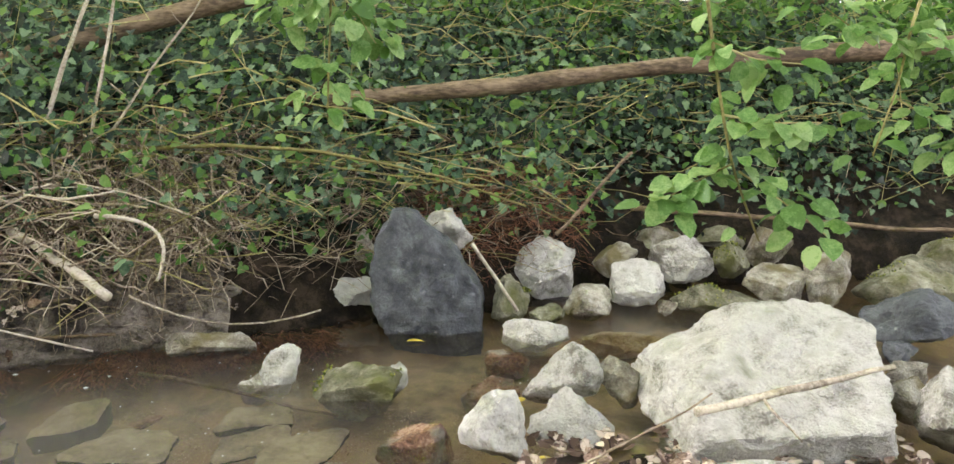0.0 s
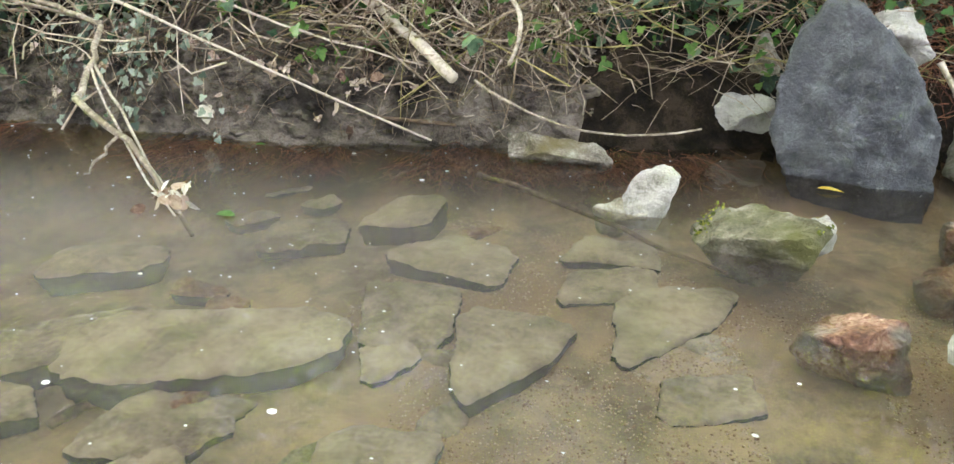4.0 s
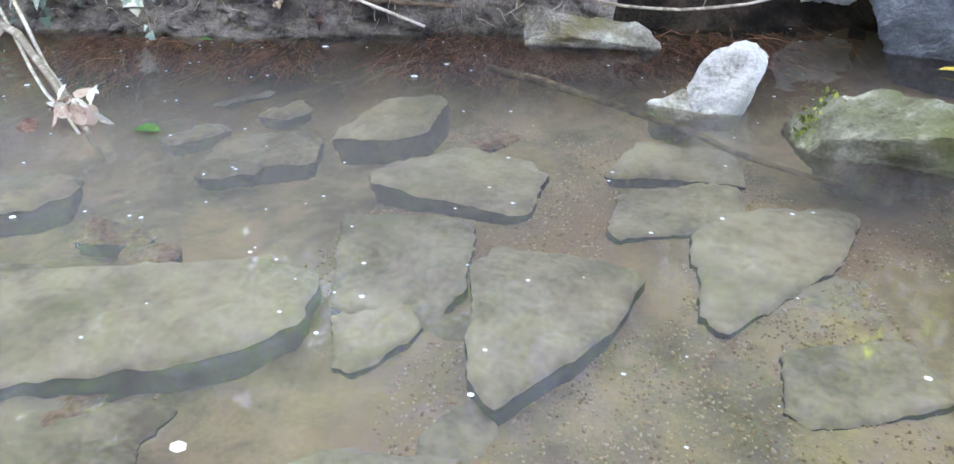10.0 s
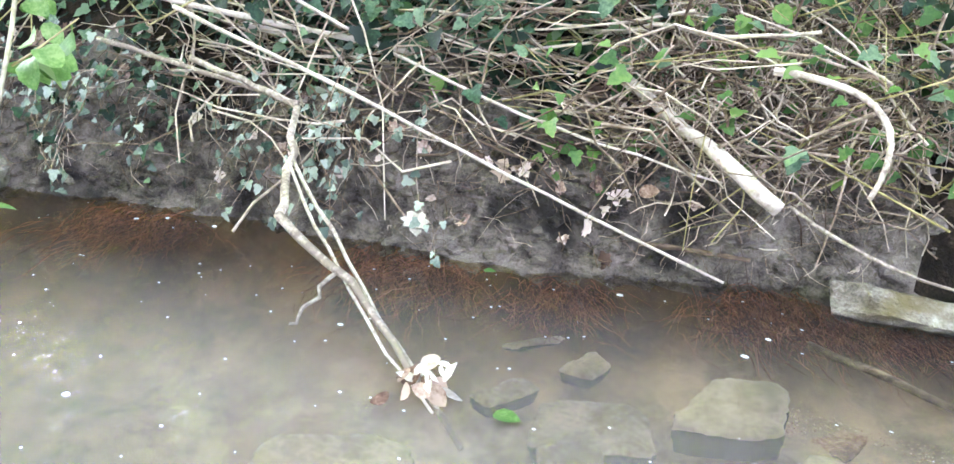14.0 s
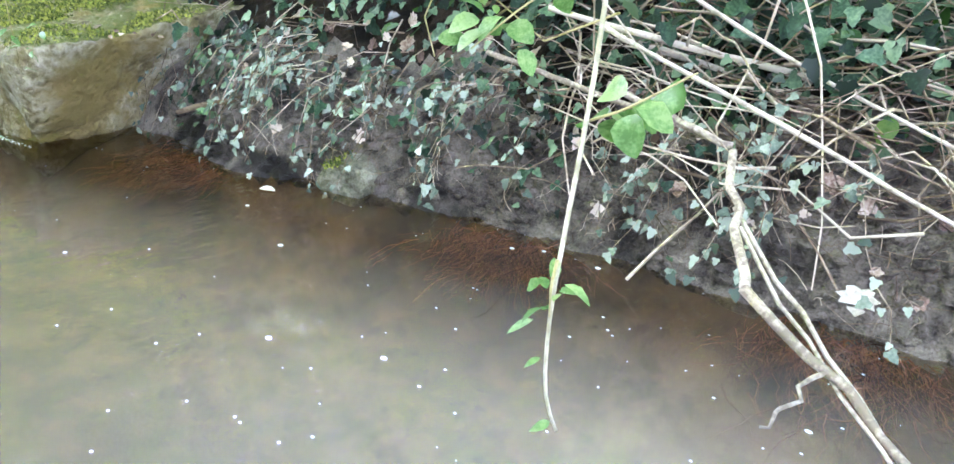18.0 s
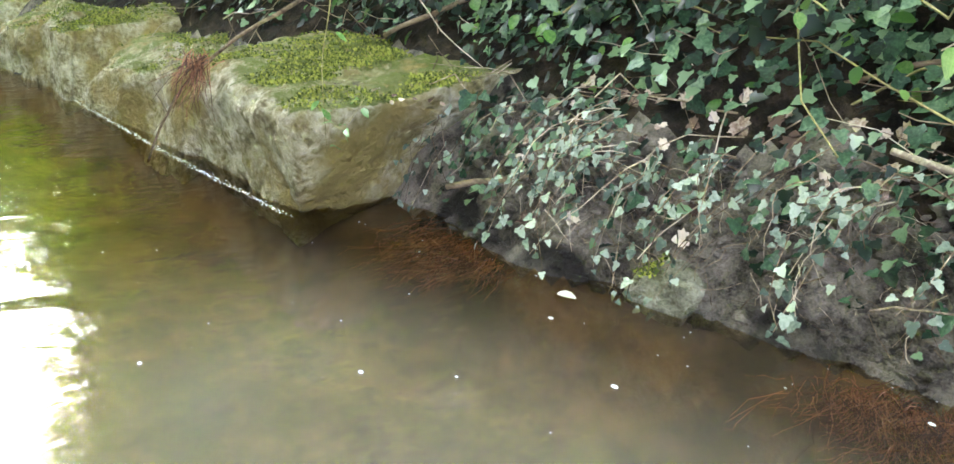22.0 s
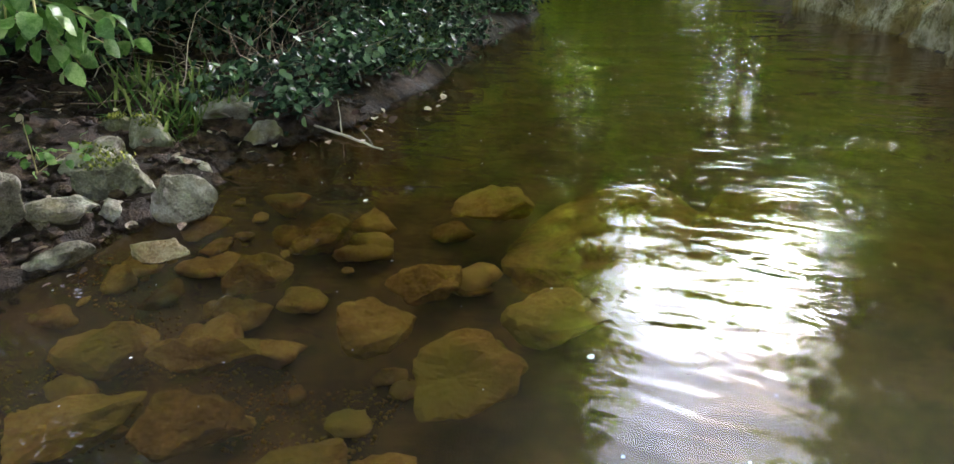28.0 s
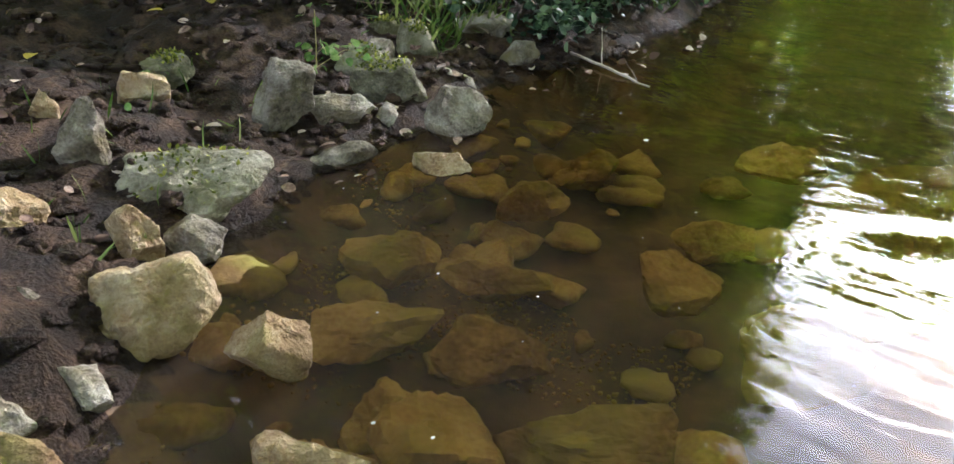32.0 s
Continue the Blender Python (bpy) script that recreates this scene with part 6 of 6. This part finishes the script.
# foam line along the foot of the boulders
r = np.random.default_rng(87)
fl = []
for k in range(520):
    t = k / 519
    x = -6.15 - 2.9 * t
    y = float(np.interp(x, [-9.05, -7.3, -6.15], [1.28, 1.60, 1.86])) + r.normal(0, 0.009)
    s = r.uniform(0.0012, 0.0055)
    fl.append(([(x + s * 1.8 * math.cos(i * 1.047), y + s * math.sin(i * 1.047), 0.004 + 0.0001 * (k % 7)) for i in range(6)], [(0, 1, 2, 3, 4, 5)]))
stuff("foam_line", "thin white foam line at the boulders' foot", "foam", join(fl), FOAM, False)
nest = [tube(bend((-7.02 + r.normal(0, 0.05), 1.72 + r.normal(0, 0.04), 0.56 + r.normal(0, 0.02)), (-7.02 + r.normal(0, 0.12), 1.64 + r.normal(0, 0.06), 0.56 - abs(r.normal(0.16, 0.08))), 0, 0.1, 5, 700 + k), np.linspace(0.003, 0.001, 5), 3, False) for k in range(70)]
stuff("root_clump", "clump of reddish dead roots on the mossy boulder", "roots", join(nest), RUST)
# floating foam flecks and petals
r = np.random.default_rng(88)
fv = []
for k in range(460):
    x = r.uniform(-9, 0.3) if k % 2 else r.uniform(-4.5, -0.6)
    y = r.uniform(line(SOUTH, x) + 0.1, line(NORTH, x) - 0.05)
    s = r.uniform(0.0016, 0.0045) if k % 13 else r.uniform(0.006, 0.010)
    a = [(x + s * math.cos(i * 1.047) * 1.3, y + s * math.sin(i * 1.047), 0.004) for i in range(6)]
    fv.append((a, [(0, 1, 2, 3, 4, 5)]))
stuff("foam_flecks", "white foam flecks drifting on the water", "foam", join(fv), FOAM, False)

# moss cushions and grass
def moss_on(ob, n, seed, reach):
    """Short moss tufts on the upward faces of a boulder."""
    r = np.random.default_rng(seed)
    mw = ob.matrix_world
    spots = [mw @ v.co for v in ob.data.vertices if (mw.to_3x3() @ v.normal).normalized().z > 0.72 and noise.noise(mw @ v.co * 2.6) > reach]
    if not spots:
        return
    p = np.array([spots[int(i)] for i in r.integers(0, len(spots), n)]) + r.normal(0, 0.012, (n, 3)) * (1, 1, 0)
    v, f = leaf_cloud("card", p, r.uniform(0.008, 0.022, n), r.normal(0, 1, (n, 3)), r.normal(0, 0.6, (n, 3)) + (0, 0, 0.8))
    me = mesh_of("moss", v, f, MOSS)
    q = new("moss", me)
    q.parent = ob
    q.matrix_parent_inverse = mw.inverted()
    tagged(q, "soft yellow-green moss", kind="stuff")


for k, ob in enumerate([o for o in scene.objects if o.name.startswith("boulder")]):
    moss_on(ob, 15000 if k == 0 else 2600, 950 + k, 0.10 if k == 0 else 0.06)
for k, ob in enumerate([o for o in scene.objects if o.name.startswith("stone") and o.data.materials[0] == MOSSROCK]):
    moss_on(ob, 160, 970 + k, 0.0)

r = np.random.default_rng(90)


def tufts(n, place, length, seed, spread=0.5, kind="blade"):
    r = np.random.default_rng(seed)
    p = np.array([place(r) for _ in range(n)])
    nrm = r.normal(0, 1, (n, 3))
    return leaf_cloud(kind, p, r.uniform(*length, n), nrm, r.normal(0, spread, (n, 3)) + (0, 0, 1))


def on_south(x0, x1, d0, d1):
    def f(r):
        x = r.uniform(x0, x1)
        y = float(line(SOUTH, x)) - r.uniform(d0, d1)
        return x, y, float(ground_height([x], [y])[0])
    return f


stuff("grass", "green grass tufts on the near bank", "grass", join([tufts(900, on_south(-9.4, -8.2, 0.1, 0.8), (0.08, 0.2), 91), tufts(260, on_south(-7.0, -6.3, 0.3, 0.8), (0.08, 0.22), 92), tufts(60, on_south(-5.4, -4.4, 0.15, 0.9), (0.04, 0.12), 93)]), GRASS)


# ---------------- undergrowth and trees ----------------
def leaf_mass(kind, n, centre, radii, seed, size, clumps=30, spread=0.28):
    r = np.random.default_rng(seed)
    c = r.normal(size=(clumps, 3))
    c = c / np.linalg.norm(c, axis=1)[:, None] * r.uniform(0.25, 1.0, (clumps, 1)) ** 0.5
    k = r.integers(0, clumps, n)
    p = c[k] + r.normal(0, spread, (n, 3)) * 0.6
    p = p * np.array(radii) + np.array(centre)
    nrm = r.normal(0, 0.6, (n, 3)) + (0, 0, 0.8)
    tip = r.normal(0, 0.7, (n, 3)) - (0, 0, 0.5)
    return leaf_cloud(kind, p, r.uniform(*size, n), nrm, tip)


def tree(label, x, y, h, rad, seed, leaves=4200, size=(0.10, 0.18), low=0.35, lean=(0, 0)):
    r = np.random.default_rng(seed)
    z = float(ground_height([x], [y], False)[0])
    t = thing("tree", label, "tree", "trees along the stream", at=(x, y, z))
    tip = (lean[0], lean[1], h * 0.75)
    v, f = tube(bend((0, 0, -0.2), tip, 0, 0.03, 10, seed), np.linspace(0.16, 0.05, 10) * h / 9, 10)
    child("trunk", mesh_of("trunk", v, f, BARK), t)
    for k in range(7):
        s = 0.35 + 0.08 * k
        a = Vector(tip) * s
        d = Vector((r.normal(), r.normal(), r.uniform(0.1, 0.8))).normalized() * rad * r.uniform(0.6, 0.95)
        v, f = tube(bend(a, a + d, 0, 0.06, 7, seed * 13 + k), np.linspace(0.055, 0.015, 7), 6)
        child("limb", mesh_of("limb", v, f, BARK), t)
    v, f = leaf_mass("card", leaves, (lean[0] * 0.8, lean[1] * 0.8, h * (1 + low) / 2), (rad, rad, h * (1 - low) / 2), seed + 5, size, 60)
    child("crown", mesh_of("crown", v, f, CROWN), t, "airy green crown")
    return t


for k, (x, y, h, rad, low, n) in enumerate((
    (-3.5, 9.0, 6.4, 3.0, 0.0, 3600), (1.5, 9.2, 8.5, 3.2, 0.0, 8000), (6.0, 9.0, 9, 3.2, 0.0, 7000), (-1.0, -7.4, 4.2, 2.6, 0.1, 4500), (4.0, -6.6, 4.6, 2.6, 0.1, 4500), (-8.5, 5.6, 6.6, 3.0, 0.12, 2600), (-13.0, 5.4, 9.5, 3.4, 0.05, 6500), (-18, 6.0, 10, 3.5, 0.02, 6500),
    (-23.5, 6.2, 10, 3.6, 0.02, 6000), (-8.5, -6.2, 8, 2.6, 0.05, 6500), (-13, -6.6, 9, 3.3, 0.02, 3500), (-18, -8.2, 9.5, 3.6, 0.02, 3500), (-23, -11.0, 10, 3.4, 0.02, 5500),
    (-26, -7.0, 9.0, 3.6, 0.0, 12000), (-26, -2.0, 7.4, 3.8, 0.0, 19000), (-27, 3.0, 8.2, 3.6, 0.0, 13000), (-19, 3.2, 11.0, 2.4, 0.02, 15000), (-17.5, -5.4, 9.5, 2.0, 0.05, 9000), (-9.2, 9.2, 8.0, 3.0, 0.0, 3200), (-14.0, 9.6, 8.0, 3.2, 0.0, 2200), (-33, -10.5, 6.5, 4.0, 0.0, 3000), (-34, -4.0, 6.0, 4.0, 0.0, 3000), (-34, 2.0, 6.0, 4.0, 0.0, 3000),
    (9, 4.5, 9, 3.4, 0.1, 4000), (10, -2.5, 9, 3.2, 0.1, 4000), (-6.2, -4.6, 5.5, 2.4, 0.15, 8000), (-9.8, -4.7, 6.5, 2.4, 0.05, 8000), (-6.0, 5.0, 8.0, 2.7, 0.25, 2200), (-10.5, 4.7, 6.2, 2.7, 0.15, 1800))):
    tree("slender broadleaf tree on the stream bank", x, y, h, rad, 400 + k, n, (0.12, 0.22) if x > -9 else (0.19, 0.32), low)
# tall trees added overhead, out of view, to close the canopy and shade the stream and bank
for k, (x, y, h, rad, low, ly) in enumerate(((-5.2, 5.6, 11, 2.8, 0.62, -4.0), (-4.4, -5.4, 11, 3.6, 0.62, 4.0), (-10.6, 5.6, 13, 2.7, 0.66, -3.6), (-9.0, -6.4, 12.5, 3.4, 0.66, 3.0), (-11.5, -5.0, 7.5, 2.0, 0.2, 1.4), (3.6, 8.2, 8.4, 2.6, 0.50, -2.4))):
    tree("tall tree leaning over the stream, added for shade", x, y, h, rad, 450 + k, 9000, (0.20, 0.34), low, (0, ly))

stuff("undergrowth", "light green shrub leaves behind the fallen trunk", "shrub",
      join([leaf_mass("ovate", 3600, (-1.0 + 2.4 * k, 6.7 + 0.4 * (k % 2), 2.2), (1.8, 1.1, 1.2), 500 + k, (0.05, 0.09), 26) for k in range(-3, 3)]), LEAF)
stuff("undergrowth", "dark shrub leaves along the near bank", "shrub",
      join([leaf_mass("ovate", 2200, (-7.4 - 1.4 * k, -3.45 - 0.12 * k, 0.62), (1.0, 0.65, 0.5), 520 + k, (0.04, 0.08), 22) for k in range(5)]
           + [leaf_mass("ovate", 1500, (-7.4 - 1.0 * k, float(line(SOUTH, -7.4 - 1.0 * k)) - 0.45, 0.24), (0.75, 0.50, 0.22), 550 + k, (0.03, 0.06), 20) for k in range(9)]
           + [leaf_mass("ovate", 1300, (-6.4, -3.6, 0.9), (0.8, 0.6, 0.6), 530, (0.05, 0.1), 20)]), IVY)
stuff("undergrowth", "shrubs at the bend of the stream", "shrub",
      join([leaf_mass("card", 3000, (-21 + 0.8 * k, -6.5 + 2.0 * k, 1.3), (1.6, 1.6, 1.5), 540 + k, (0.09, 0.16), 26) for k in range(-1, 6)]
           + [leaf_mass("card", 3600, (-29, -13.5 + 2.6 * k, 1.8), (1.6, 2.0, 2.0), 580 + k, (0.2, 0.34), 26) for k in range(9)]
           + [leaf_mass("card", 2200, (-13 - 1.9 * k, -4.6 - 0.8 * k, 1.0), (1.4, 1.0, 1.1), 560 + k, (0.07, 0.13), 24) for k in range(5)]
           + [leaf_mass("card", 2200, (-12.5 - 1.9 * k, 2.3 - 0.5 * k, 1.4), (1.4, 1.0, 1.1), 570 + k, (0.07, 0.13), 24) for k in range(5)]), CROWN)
